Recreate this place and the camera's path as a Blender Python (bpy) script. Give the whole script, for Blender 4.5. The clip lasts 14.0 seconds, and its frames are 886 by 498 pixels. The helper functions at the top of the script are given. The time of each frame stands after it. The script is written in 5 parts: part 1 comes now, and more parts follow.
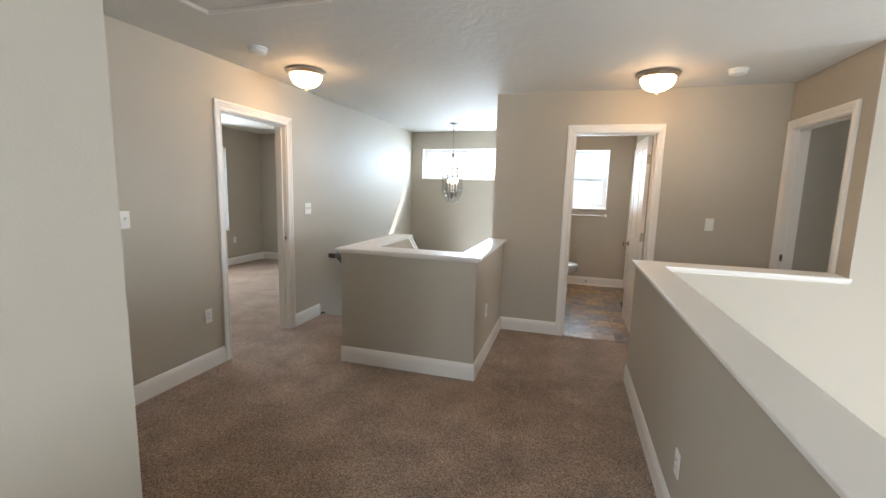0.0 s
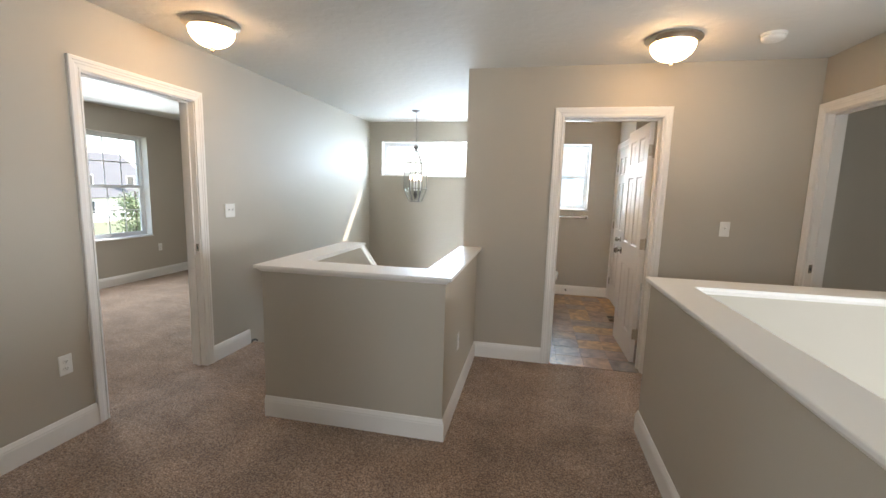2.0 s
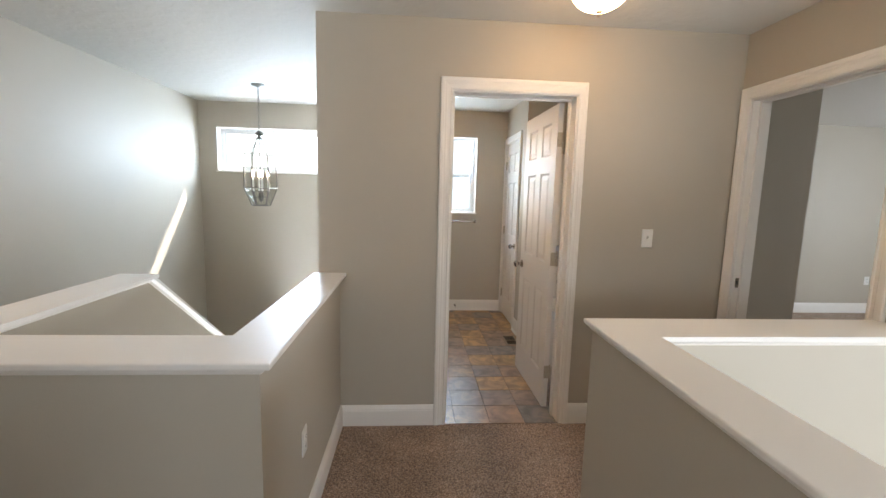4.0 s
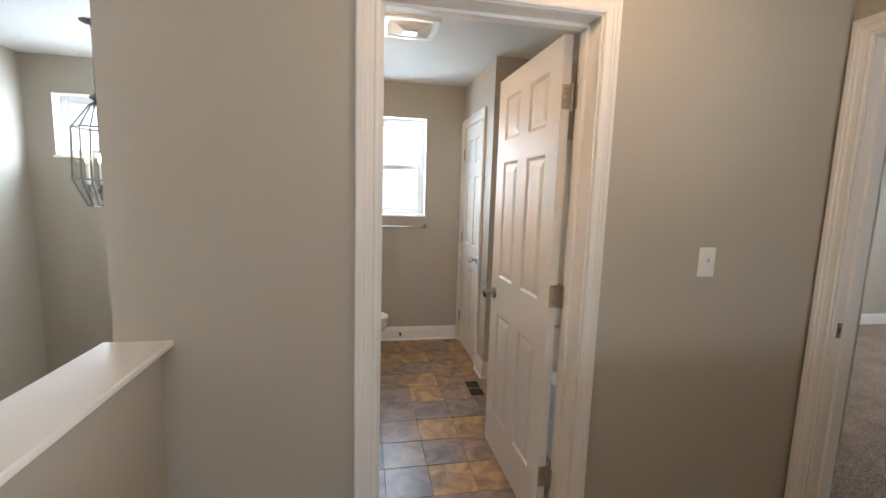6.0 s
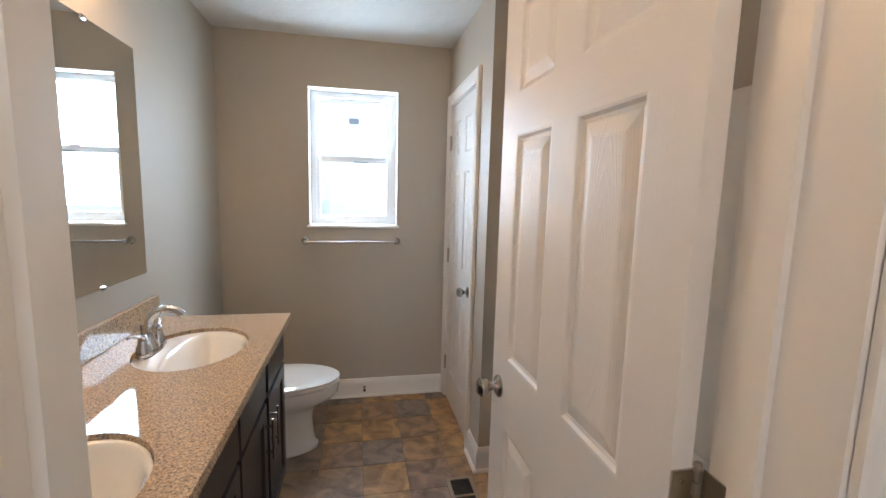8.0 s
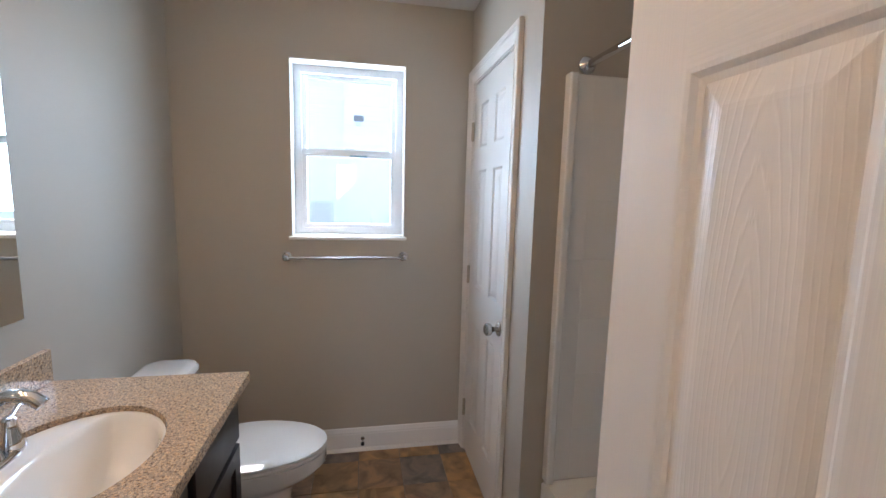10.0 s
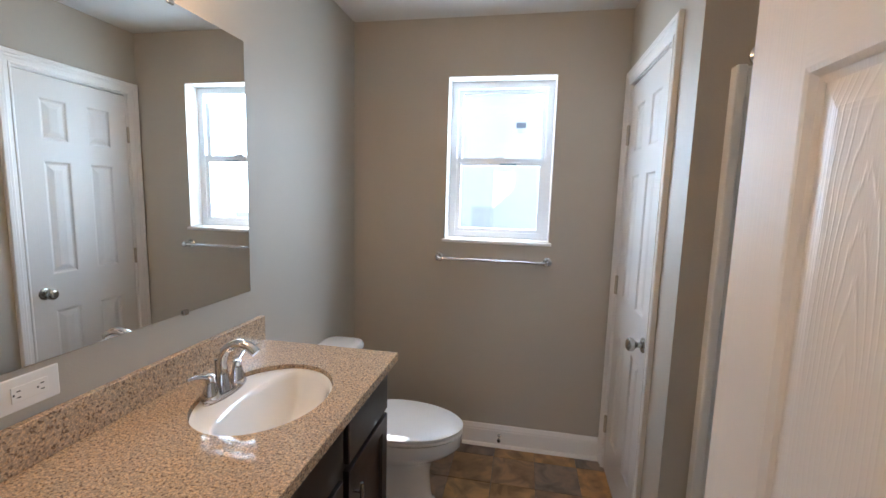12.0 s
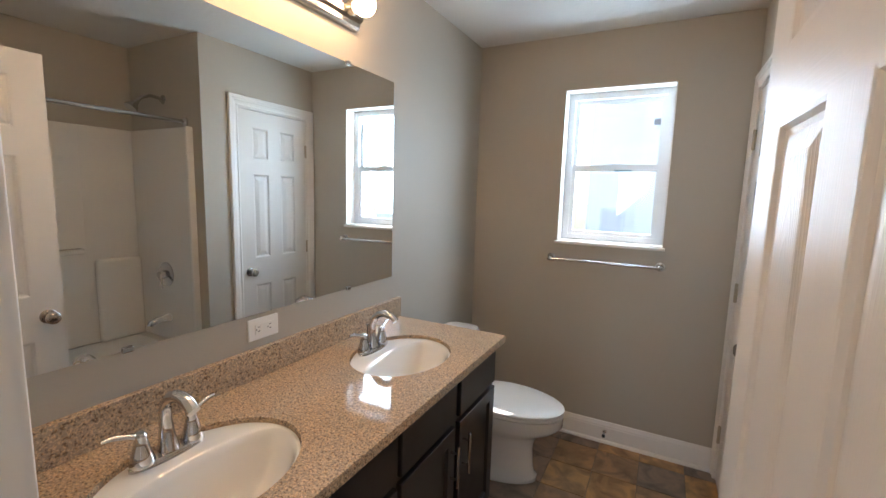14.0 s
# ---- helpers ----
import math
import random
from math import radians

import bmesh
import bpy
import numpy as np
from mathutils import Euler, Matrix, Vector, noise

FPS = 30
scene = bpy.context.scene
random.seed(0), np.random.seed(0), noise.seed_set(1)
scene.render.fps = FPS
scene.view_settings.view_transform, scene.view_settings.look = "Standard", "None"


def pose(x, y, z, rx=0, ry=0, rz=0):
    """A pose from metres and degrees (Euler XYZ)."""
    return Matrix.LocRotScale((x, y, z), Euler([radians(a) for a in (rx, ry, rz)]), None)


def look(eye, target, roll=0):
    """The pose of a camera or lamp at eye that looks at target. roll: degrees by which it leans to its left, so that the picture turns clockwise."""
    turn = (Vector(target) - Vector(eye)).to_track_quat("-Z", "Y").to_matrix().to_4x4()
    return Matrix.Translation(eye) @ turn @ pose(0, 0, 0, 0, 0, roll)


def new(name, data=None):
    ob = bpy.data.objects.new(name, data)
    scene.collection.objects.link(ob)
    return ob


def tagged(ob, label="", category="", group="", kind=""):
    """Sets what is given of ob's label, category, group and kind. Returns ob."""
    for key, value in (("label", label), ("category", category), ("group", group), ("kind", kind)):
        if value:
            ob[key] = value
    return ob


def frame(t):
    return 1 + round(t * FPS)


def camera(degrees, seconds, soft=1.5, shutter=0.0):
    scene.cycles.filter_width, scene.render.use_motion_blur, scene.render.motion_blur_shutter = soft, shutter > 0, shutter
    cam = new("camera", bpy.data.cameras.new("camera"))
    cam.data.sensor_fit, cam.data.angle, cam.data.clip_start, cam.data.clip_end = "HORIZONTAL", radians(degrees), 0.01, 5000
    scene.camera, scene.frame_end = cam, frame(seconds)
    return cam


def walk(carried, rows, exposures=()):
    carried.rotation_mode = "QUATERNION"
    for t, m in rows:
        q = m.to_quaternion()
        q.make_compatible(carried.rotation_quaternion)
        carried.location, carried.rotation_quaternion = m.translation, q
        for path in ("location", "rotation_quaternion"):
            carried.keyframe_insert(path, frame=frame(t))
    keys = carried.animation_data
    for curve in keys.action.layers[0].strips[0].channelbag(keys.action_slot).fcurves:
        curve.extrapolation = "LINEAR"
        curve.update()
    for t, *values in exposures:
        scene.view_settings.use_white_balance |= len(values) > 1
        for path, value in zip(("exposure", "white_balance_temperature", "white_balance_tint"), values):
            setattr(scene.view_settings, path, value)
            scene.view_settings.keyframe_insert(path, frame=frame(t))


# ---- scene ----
cam = camera(92.4, 14.0)
PATH = [
    (0, (0.167, 0.24, 1.472), (-0.389, 2.14, 1.192), 1.5),
    (0.5, (0.12, 0.412, 1.466), (-0.433, 2.314, 1.187), 1.6),
    (1, (0.046, 0.613, 1.446), (-0.502, 2.516, 1.165), 1.7),
    (1.5, (0.006, 0.807, 1.454), (-0.507, 2.72, 1.173), 1.6),
    (2, (-0.021, 1.078, 1.448), (-0.426, 3.017, 1.172), 1.6),
    (2.5, (-0.029, 1.335, 1.446), (-0.299, 3.298, 1.177), 1.6),
    (3, (-0.053, 1.589, 1.465), (-0.155, 3.569, 1.197), 1.4),
    (3.5, (-0.057, 1.859, 1.453), (-0.02, 3.841, 1.19), 1.5),
    (4, (-0.04, 2.153, 1.456), (0.102, 4.131, 1.195), 1.5),
    (6.5, (0.216, 3.601, 1.433), (0.604, 5.547, 1.178), 1.7),
    (7, (0.315, 3.882, 1.439), (0.707, 5.827, 1.188), 1.6),
    (9.5, (0.499, 4.954, 1.461), (0.901, 6.896, 1.204), 1.5),
    (10, (0.501, 5.042, 1.465), (0.87, 6.991, 1.211), 1.5),
    (10.5, (0.513, 5.079, 1.469), (0.7, 7.054, 1.22), 1.4),
    (11, (0.53, 5.068, 1.469), (0.517, 7.052, 1.223), 1.5),
    (11.5, (0.546, 5.025, 1.472), (0.353, 7.001, 1.226), 1.6),
    (12, (0.579, 4.964, 1.47), (0.213, 6.914, 1.223), 1.6),
    (12.5, (0.592, 4.907, 1.477), (0.08, 6.824, 1.226), 1.6),
    (13, (0.633, 4.823, 1.491), (-0.019, 6.696, 1.236), 1.6),
    (13.5, (0.67, 4.757, 1.491), (-0.109, 6.582, 1.236), 1.6),
    (14, (0.722, 4.703, 1.498), (-0.192, 6.462, 1.238), 1.6),
]
walk(cam, [(t, look(eye, target, roll)) for t, eye, target, roll in PATH],
     [(0, 2.49, 6600, 10), (4.2, 2.50, 6600, 11), (6.5, 2.50, 6450, 12), (7.2, 2.55, 6350, 12), (9.3, 2.25, 5900, 15), (10.6, 2.28, 5850, 15), (12.5, 2.27, 6050, 14), (14, 2.25, 6200, 13)])


# ---------------------------------------------------------------- light
world = bpy.data.worlds.new("sky")
scene.world = world
world.use_nodes = True
_n = world.node_tree.nodes
_sky = _n.new("ShaderNodeTexSky")
_sky.sky_type = "NISHITA"
_sky.sun_disc = False
SUN_WAY = Vector((-1.0, -1.64, -1.87)).normalized()
_sky.sun_elevation = math.asin(-SUN_WAY.z)
_sky.sun_rotation = math.atan2(-SUN_WAY.x, -SUN_WAY.y)
world.node_tree.links.new(_sky.outputs[0], _n["Background"].inputs[0])
_n["Background"].inputs[1].default_value = 0.15
sun = new("sun", bpy.data.lights.new("sun", "SUN"))
sun.data.energy, sun.data.angle, sun.data.color = 3.2, radians(0.5), (1.0, 0.95, 0.88)
sun.matrix_world = look((3, 10, 8), Vector((3, 10, 8)) + SUN_WAY)


def area_lamp(name, eye, target, w, h, watts, color=(0.80, 0.90, 1.0)):
    """An area lamp: the sky's light through a window, or an added fill light."""
    ob = new(name, bpy.data.lights.new(name, "AREA"))
    ob.data.shape, ob.data.size, ob.data.size_y, ob.data.energy = "RECTANGLE", w, h, watts
    ob.data.color = color
    ob.matrix_world = look(eye, target)
    return ob


# Added fill for the foyer; no window is built behind it.
area_lamp("foyer_fill_light", (2.5, 0.56, -0.6), (2.4, 3.6, -0.2), 2.4, 2.0, 20)
# Added fill from the east that brightens the left wall over the half wall.
area_lamp("foyer_side_fill_light", (6.9, 2.0, 1.2), (0, 2.2, 0.8), 2.0, 1.6, 54)
# Added fill that brightens the spare room, before a wall without a window.
area_lamp("spare_room_fill_light", (6.9, 5.0, 1.5), (3, 5.4, 1.4), 1.6, 1.4, 15)
# Added fill from behind the camera for the landing; no window stands there.
area_lamp("landing_fill_light", (-0.2, -2.36, 1.5), (0.5, 1.3, 0.8), 0.9, 1.4, 18)
area_lamp("stair_window_light", (-1.25, 7.60, 1.95), (-1.6, 5, 0.6), 1.3, 0.5, 18.0, (0.62, 0.80, 1.0))
# Added unseen lamp under the landing that brightens the stairwell's back wall.
stairwell_fill = area_lamp("stairwell_fill_light", (-1.05, 3.66, -1.6), (-1.35, 7.4, 0.4), 0.85, 1.6, 24)
stairwell_fill.data.spread = radians(125)
for _y in (5.03, 6.06):
    area_lamp("bedroom_window_light", (-5.60, _y, 1.37), (-2.0, _y - 1.5, 1.0), 0.8, 1.35, 8)
area_lamp("bath_window_light", (0.43, 7.62, 1.70), (0.42, 5, 0.9), 0.5, 0.8, 4.9, (0.64, 0.84, 1.0))

# ---------------------------------------------------------------- materials


def mat(name, base, rough=0.5, metal=0.0, var=0.0, scale=8.0, bump=0.0, bscale=60.0, spec=None, coat=0.0):
    m = bpy.data.materials.new(name)
    m.use_nodes = True
    nt = m.node_tree
    p = nt.nodes["Principled BSDF"]
    p.inputs["Base Color"].default_value = (*base, 1)
    p.inputs["Roughness"].default_value = rough
    p.inputs["Metallic"].default_value = metal
    if spec is not None:
        p.inputs["Specular IOR Level"].default_value = spec
    p.inputs["Coat Weight"].default_value = coat
    tc = nt.nodes.new("ShaderNodeTexCoord")
    if var:
        nz = nt.nodes.new("ShaderNodeTexNoise")
        nz.inputs["Scale"].default_value, nz.inputs["Detail"].default_value = scale, 5
        mx = nt.nodes.new("ShaderNodeMix")
        mx.data_type = "RGBA"
        mx.inputs[6].default_value = (*[c * (1 - var) for c in base], 1)
        mx.inputs[7].default_value = (*[min(1, c * (1 + var)) for c in base], 1)
        nt.links.new(tc.outputs["Object"], nz.inputs["Vector"])
        nt.links.new(nz.outputs["Fac"], mx.inputs[0])
        nt.links.new(mx.outputs[2], p.inputs["Base Color"])
        rr = nt.nodes.new("ShaderNodeMapRange")
        rr.inputs[3].default_value, rr.inputs[4].default_value = max(0.02, rough - 0.06), min(1, rough + 0.06)
        nt.links.new(nz.outputs["Fac"], rr.inputs[0])
        nt.links.new(rr.outputs[0], p.inputs["Roughness"])
    if bump:
        nb = nt.nodes.new("ShaderNodeTexNoise")
        nb.inputs["Scale"].default_value, nb.inputs["Detail"].default_value = bscale, 4
        bp = nt.nodes.new("ShaderNodeBump")
        bp.inputs["Strength"].default_value, bp.inputs["Distance"].default_value = bump, 0.004
        nt.links.new(tc.outputs["Object"], nb.inputs["Vector"])
        nt.links.new(nb.outputs["Fac"], bp.inputs["Height"])
        nt.links.new(bp.outputs[0], p.inputs["Normal"])
    return m


def ramp(nt, fac, stops):
    r = nt.nodes.new("ShaderNodeValToRGB")
    while len(r.color_ramp.elements) < len(stops):
        r.color_ramp.elements.new(0.5)
    for e, (at, c) in zip(r.color_ramp.elements, stops):
        e.position, e.color = at, (*c, 1)
    nt.links.new(fac, r.inputs[0])
    return r.outputs[0]


def tex(nt, kind, scale, detail=4.0, vec=None, stretch=None):
    tc = nt.nodes.new("ShaderNodeTexCoord")
    n = nt.nodes.new(kind)
    n.inputs["Scale"].default_value = scale
    if "Detail" in n.inputs:
        n.inputs["Detail"].default_value = detail
    out = vec or tc.outputs["Object"]
    if stretch:
        mp = nt.nodes.new("ShaderNodeMapping")
        mp.inputs["Scale"].default_value = stretch
        nt.links.new(out, mp.inputs[0])
        out = mp.outputs[0]
    nt.links.new(out, n.inputs["Vector"])
    return n


def add_bump(m, height, strength, dist):
    nt = m.node_tree
    bp = nt.nodes.new("ShaderNodeBump")
    bp.inputs["Strength"].default_value, bp.inputs["Distance"].default_value = strength, dist
    nt.links.new(height, bp.inputs["Height"])
    nt.links.new(bp.outputs[0], nt.nodes["Principled BSDF"].inputs["Normal"])


WALL = mat("greige_wall_paint", (0.46, 0.415, 0.345), 0.55, var=0.035, scale=2.5, bump=0.12, bscale=180)
WHITE = mat("white_semigloss_paint", (0.80, 0.77, 0.73), 0.36, var=0.008, scale=5)
CEIL = mat("white_ceiling_paint", (0.68, 0.666, 0.632), 0.7, var=0.02, scale=3)
_nt = CEIL.node_tree
_a = tex(_nt, "ShaderNodeTexNoise", 14, 5)
add_bump(CEIL, ramp(_nt, _a.outputs["Fac"], [(0.45, (0, 0, 0)), (0.56, (1, 1, 1))]), 0.22, 0.004)

CARPET = mat("brown_carpet", (0.24, 0.17, 0.135), 0.95, spec=0.1)
_nt = CARPET.node_tree
_f = tex(_nt, "ShaderNodeTexNoise", 122, 8)
_f.inputs["Roughness"].default_value = 0.62
_g = tex(_nt, "ShaderNodeTexNoise", 3.5, 6)
_c1 = ramp(_nt, _f.outputs["Fac"], [(0.35, (0.105, 0.062, 0.041)), (0.5, (0.30, 0.197, 0.135)), (0.65, (0.62, 0.465, 0.345))])
_mx = _nt.nodes.new("ShaderNodeMix")
_mx.data_type, _mx.blend_type = "RGBA", "MULTIPLY"
_mx.inputs[0].default_value = 1.0
_nt.links.new(_c1, _mx.inputs[6])
_nt.links.new(ramp(_nt, _g.outputs["Fac"], [(0.32, (0.74, 0.72, 0.71)), (0.68, (1.16, 1.15, 1.14))]), _mx.inputs[7])
_nt.links.new(_mx.outputs[2], _nt.nodes["Principled BSDF"].inputs["Base Color"])
_nt.nodes["Principled BSDF"].inputs["Sheen Weight"].default_value = 0.3
add_bump(CARPET, _f.outputs["Fac"], 0.9, 0.012)

def door_grain(name, stretch):
    """White door paint pressed with a fine straight wood grain."""
    m = mat(name, (0.72, 0.685, 0.645), 0.42, spec=0.4)
    nt = m.node_tree
    fine = tex(nt, "ShaderNodeTexNoise", 60, 3, stretch=stretch)
    wide = tex(nt, "ShaderNodeTexNoise", 9, 2, stretch=stretch)
    both = nt.nodes.new("ShaderNodeMath")
    both.operation = "MULTIPLY_ADD"
    both.inputs[1].default_value = 0.4
    nt.links.new(wide.outputs["Fac"], both.inputs[0])
    nt.links.new(fine.outputs["Fac"], both.inputs[2])
    add_bump(m, both.outputs[0], 0.20, 0.002)
    return m


DOORPAINT = door_grain("white_grained_door_paint", (5, 5, 0.12))
DOORRAIL = door_grain("white_cross_grained_door_paint", (0.12, 5, 5))

DOORPANEL = mat("white_grained_door_panel_paint", (0.72, 0.685, 0.645), 0.42, spec=0.4)
_nt = DOORPANEL.node_tree
_tc = _nt.nodes.new("ShaderNodeTexCoord")
_mp = _nt.nodes.new("ShaderNodeMapping")
_mp.inputs["Location"].default_value = (-0.5, 0, -0.18)
_mp.inputs["Scale"].default_value = (1.0, 0.0, 0.42)
_nt.links.new(_tc.outputs["Generated"], _mp.inputs[0])
_w = _nt.nodes.new("ShaderNodeTexWave")
_w.wave_type, _w.rings_direction = "RINGS", "Y"
for _key, _val in (("Scale", 8.0), ("Distortion", 3.4), ("Detail", 3.0), ("Detail Scale", 1.6)):
    _w.inputs[_key].default_value = _val
_nt.links.new(_mp.outputs[0], _w.inputs["Vector"])
_v = tex(_nt, "ShaderNodeTexNoise", 90, 3, stretch=(5, 5, 0.35))
_pw = _nt.nodes.new("ShaderNodeMath")
_pw.operation = "POWER"
_pw.inputs[1].default_value = 7.0
_nt.links.new(_w.outputs["Fac"], _pw.inputs[0])
_ad = _nt.nodes.new("ShaderNodeMath")
_ad.operation = "MULTIPLY_ADD"
_ad.inputs[1].default_value = 0.35
_nt.links.new(_v.outputs["Fac"], _ad.inputs[0])
_nt.links.new(_pw.outputs[0], _ad.inputs[2])
add_bump(DOORPANEL, _ad.outputs[0], 0.17, 0.002)
# Nickel with the gold tint of the warm lamps put into its colour.
HINGE = mat("lamp_tinted_nickel_hinge", (0.47, 0.42, 0.34), 0.34, 1.0, var=0.08, scale=40)
NICKEL = mat("satin_nickel", (0.46, 0.43, 0.39), 0.24, 1.0, var=0.08, scale=40)
CHROME = mat("polished_chrome", (0.64, 0.64, 0.65), 0.06, 1.0)
PEWTER = mat("dark_pewter", (0.22, 0.21, 0.20), 0.38, 1.0, var=0.1, scale=30)
BRONZE = mat("brushed_bronze_pan", (0.62, 0.55, 0.46), 0.30, 1.0, var=0.1, scale=30)
PLASTIC = mat("white_plastic", (0.80, 0.79, 0.76), 0.35, var=0.02, scale=20)
FANFACE = mat("cream_fan_plastic", (0.72, 0.66, 0.56), 0.4, var=0.03, scale=12)
SLOT = mat("dark_slot", (0.03, 0.03, 0.03), 0.6)
PORCELAIN = mat("white_porcelain", (0.86, 0.85, 0.83), 0.06, coat=1.0)
ESPRESSO = mat("espresso_stained_wood", (0.018, 0.013, 0.012), 0.34, var=0.35, scale=14, bump=0.05, bscale=40)
DARKWOOD = mat("dark_handrail_wood", (0.05, 0.032, 0.022), 0.3, var=0.3, scale=20)
VINYL = mat("white_vinyl_window", (0.76, 0.77, 0.78), 0.35)
ACRYLIC = mat("white_acrylic_tub", (0.82, 0.80, 0.76), 0.16, var=0.01, scale=3)
SURROUND = mat("white_acrylic_tile_pattern", (0.80, 0.775, 0.73), 0.2, var=0.01, scale=3)
_nt = SURROUND.node_tree
_sx = _nt.nodes.new("ShaderNodeSeparateXYZ")
_tc = _nt.nodes.new("ShaderNodeTexCoord")
_nt.links.new(_tc.outputs["Object"], _sx.inputs[0])
_lines = []
for _axis, _pitch in ((0, 0.105), (1, 0.105), (2, 0.105)):
    _pp = _nt.nodes.new("ShaderNodeMath")
    _pp.operation = "PINGPONG"
    _pp.inputs[1].default_value = _pitch
    _nt.links.new(_sx.outputs[_axis], _pp.inputs[0])
    _lt = _nt.nodes.new("ShaderNodeMapRange")
    _lt.inputs[1].default_value, _lt.inputs[2].default_value = 0.0005, 0.004
    _nt.links.new(_pp.outputs[0], _lt.inputs[0])
    _lines.append(_lt.outputs[0])
_m1 = _nt.nodes.new("ShaderNodeMath")
_m1.operation = "MULTIPLY"
_m2 = _nt.nodes.new("ShaderNodeMath")
_m2.operation = "MULTIPLY"
_nt.links.new(_lines[0], _m1.inputs[0])
_nt.links.new(_lines[1], _m1.inputs[1])
_nt.links.new(_m1.outputs[0], _m2.inputs[0])
_nt.links.new(_lines[2], _m2.inputs[1])
add_bump(SURROUND, _m2.outputs[0], 0.25, 0.002)
MIRROR = mat("silvered_mirror", (0.86, 0.88, 0.87), 0.0, 1.0)
RUBBER = mat("dark_rubber", (0.03, 0.03, 0.032), 0.6, var=0.2, scale=30)
GROUT = mat("grey_grout", (0.19, 0.165, 0.135), 0.9, var=0.2, scale=30)
TAN = mat("tan_register_frame", (0.33, 0.24, 0.17), 0.42, 0.3, var=0.1, scale=30)
REGISTER = mat("brown_register_metal", (0.11, 0.085, 0.06), 0.45, 0.5, var=0.2, scale=30)

GRANITE = mat("speckled_beige_granite", (0.5, 0.38, 0.27), 0.05)
_nt = GRANITE.node_tree
_v1 = tex(_nt, "ShaderNodeTexVoronoi", 270)
_v2 = tex(_nt, "ShaderNodeTexNoise", 165, 5)
_sp = _nt.nodes.new("ShaderNodeSeparateColor")
_nt.links.new(_v1.outputs["Color"], _sp.inputs[0])
_ca = ramp(_nt, _sp.outputs[0], [(0.0, (0.09, 0.053, 0.03)), (0.16, (0.34, 0.20, 0.095)), (0.45, (0.60, 0.40, 0.235)), (0.75, (0.73, 0.545, 0.365)), (0.97, (0.40, 0.31, 0.23))])
_mx = _nt.nodes.new("ShaderNodeMix")
_mx.data_type, _mx.blend_type = "RGBA", "MULTIPLY"
_mx.inputs[0].default_value = 0.75
_nt.links.new(_ca, _mx.inputs[6])
_nt.links.new(ramp(_nt, _v2.outputs["Fac"], [(0.36, (0.22, 0.155, 0.11)), (0.46, (0.93, 0.93, 0.93)), (0.60, (1.16, 1.14, 1.10))]), _mx.inputs[7])
_nt.links.new(_mx.outputs[2], _nt.nodes["Principled BSDF"].inputs["Base Color"])

SLATE = mat("mottled_slate_tile", (0.25, 0.2, 0.15), 0.34)
_nt = SLATE.node_tree
_oi = _nt.nodes.new("ShaderNodeObjectInfo")
_ts = _nt.nodes.new("ShaderNodeTexCoord")
_off = _nt.nodes.new("ShaderNodeVectorMath")
_off.operation = "ADD"
_sc = _nt.nodes.new("ShaderNodeMath")
_sc.operation = "MULTIPLY"
_sc.inputs[1].default_value = 40
_nt.links.new(_oi.outputs["Random"], _sc.inputs[0])
_nt.links.new(_ts.outputs["Object"], _off.inputs[0])
_nt.links.new(_sc.outputs[0], _off.inputs[1])
_m1 = tex(_nt, "ShaderNodeTexNoise", 9, 8, vec=_off.outputs[0])
_m1.inputs["Distortion"].default_value = 0.8
_tint = ramp(_nt, _oi.outputs["Random"], [(0.0, (0.36, 0.215, 0.105)), (0.25, (0.225, 0.18, 0.15)), (0.5, (0.20, 0.172, 0.155)), (0.72, (0.28, 0.185, 0.13)), (0.9, (0.41, 0.25, 0.115))])
_mx = _nt.nodes.new("ShaderNodeMix")
_mx.data_type, _mx.blend_type = "RGBA", "MULTIPLY"
_mx.inputs[0].default_value = 1.0
_nt.links.new(_tint, _mx.inputs[6])
_nt.links.new(ramp(_nt, _m1.outputs["Fac"], [(0.3, (0.5, 0.46, 0.45)), (0.5, (0.95, 0.95, 0.95)), (0.62, (1.35, 1.25, 1.1)), (0.75, (0.8, 0.85, 0.9))]), _mx.inputs[7])
_nt.links.new(_mx.outputs[2], _nt.nodes["Principled BSDF"].inputs["Base Color"])
add_bump(SLATE, _m1.outputs["Fac"], 0.25, 0.004)


def emitter(name, color, strength):
    m = bpy.data.materials.new(name)
    m.use_nodes = True
    p = m.node_tree.nodes["Principled BSDF"]
    p.inputs["Base Color"].default_value = (0.9, 0.88, 0.84, 1)
    p.inputs["Roughness"].default_value = 0.25
    p.inputs["Emission Color"].default_value = (*color, 1)
    p.inputs["Emission Strength"].default_value = strength
    return m


DOME = emitter("glowing_frosted_glass", (1.0, 0.62, 0.30), 5.0)
BULB = emitter("glowing_bulb", (1.0, 0.64, 0.33), 8.6)
FLAME = emitter("candle_bulb_glow", (1.0, 0.75, 0.45), 6.0)


def glass_mat(name, tint=(1, 1, 1), mixin=0.06):
    m = bpy.data.materials.new(name)
    m.use_nodes = True
    nt = m.node_tree
    nt.nodes.clear()
    o = nt.nodes.new("ShaderNodeOutputMaterial")
    t, g, x = nt.nodes.new("ShaderNodeBsdfTransparent"), nt.nodes.new("ShaderNodeBsdfGlossy"), nt.nodes.new("ShaderNodeMixShader")
    t.inputs[0].default_value = (*tint, 1)
    g.inputs["Roughness"].default_value = 0.02
    x.inputs[0].default_value = mixin
    nt.links.new(t.outputs[0], x.inputs[1])
    nt.links.new(g.outputs[0], x.inputs[2])
    nt.links.new(x.outputs[0], o.inputs[0])
    return m


PANE = glass_mat("window_glass")
LANTERN = glass_mat("lantern_glass", (0.95, 0.96, 0.96), 0.012)

# ---------------------------------------------------------------- mesh helpers


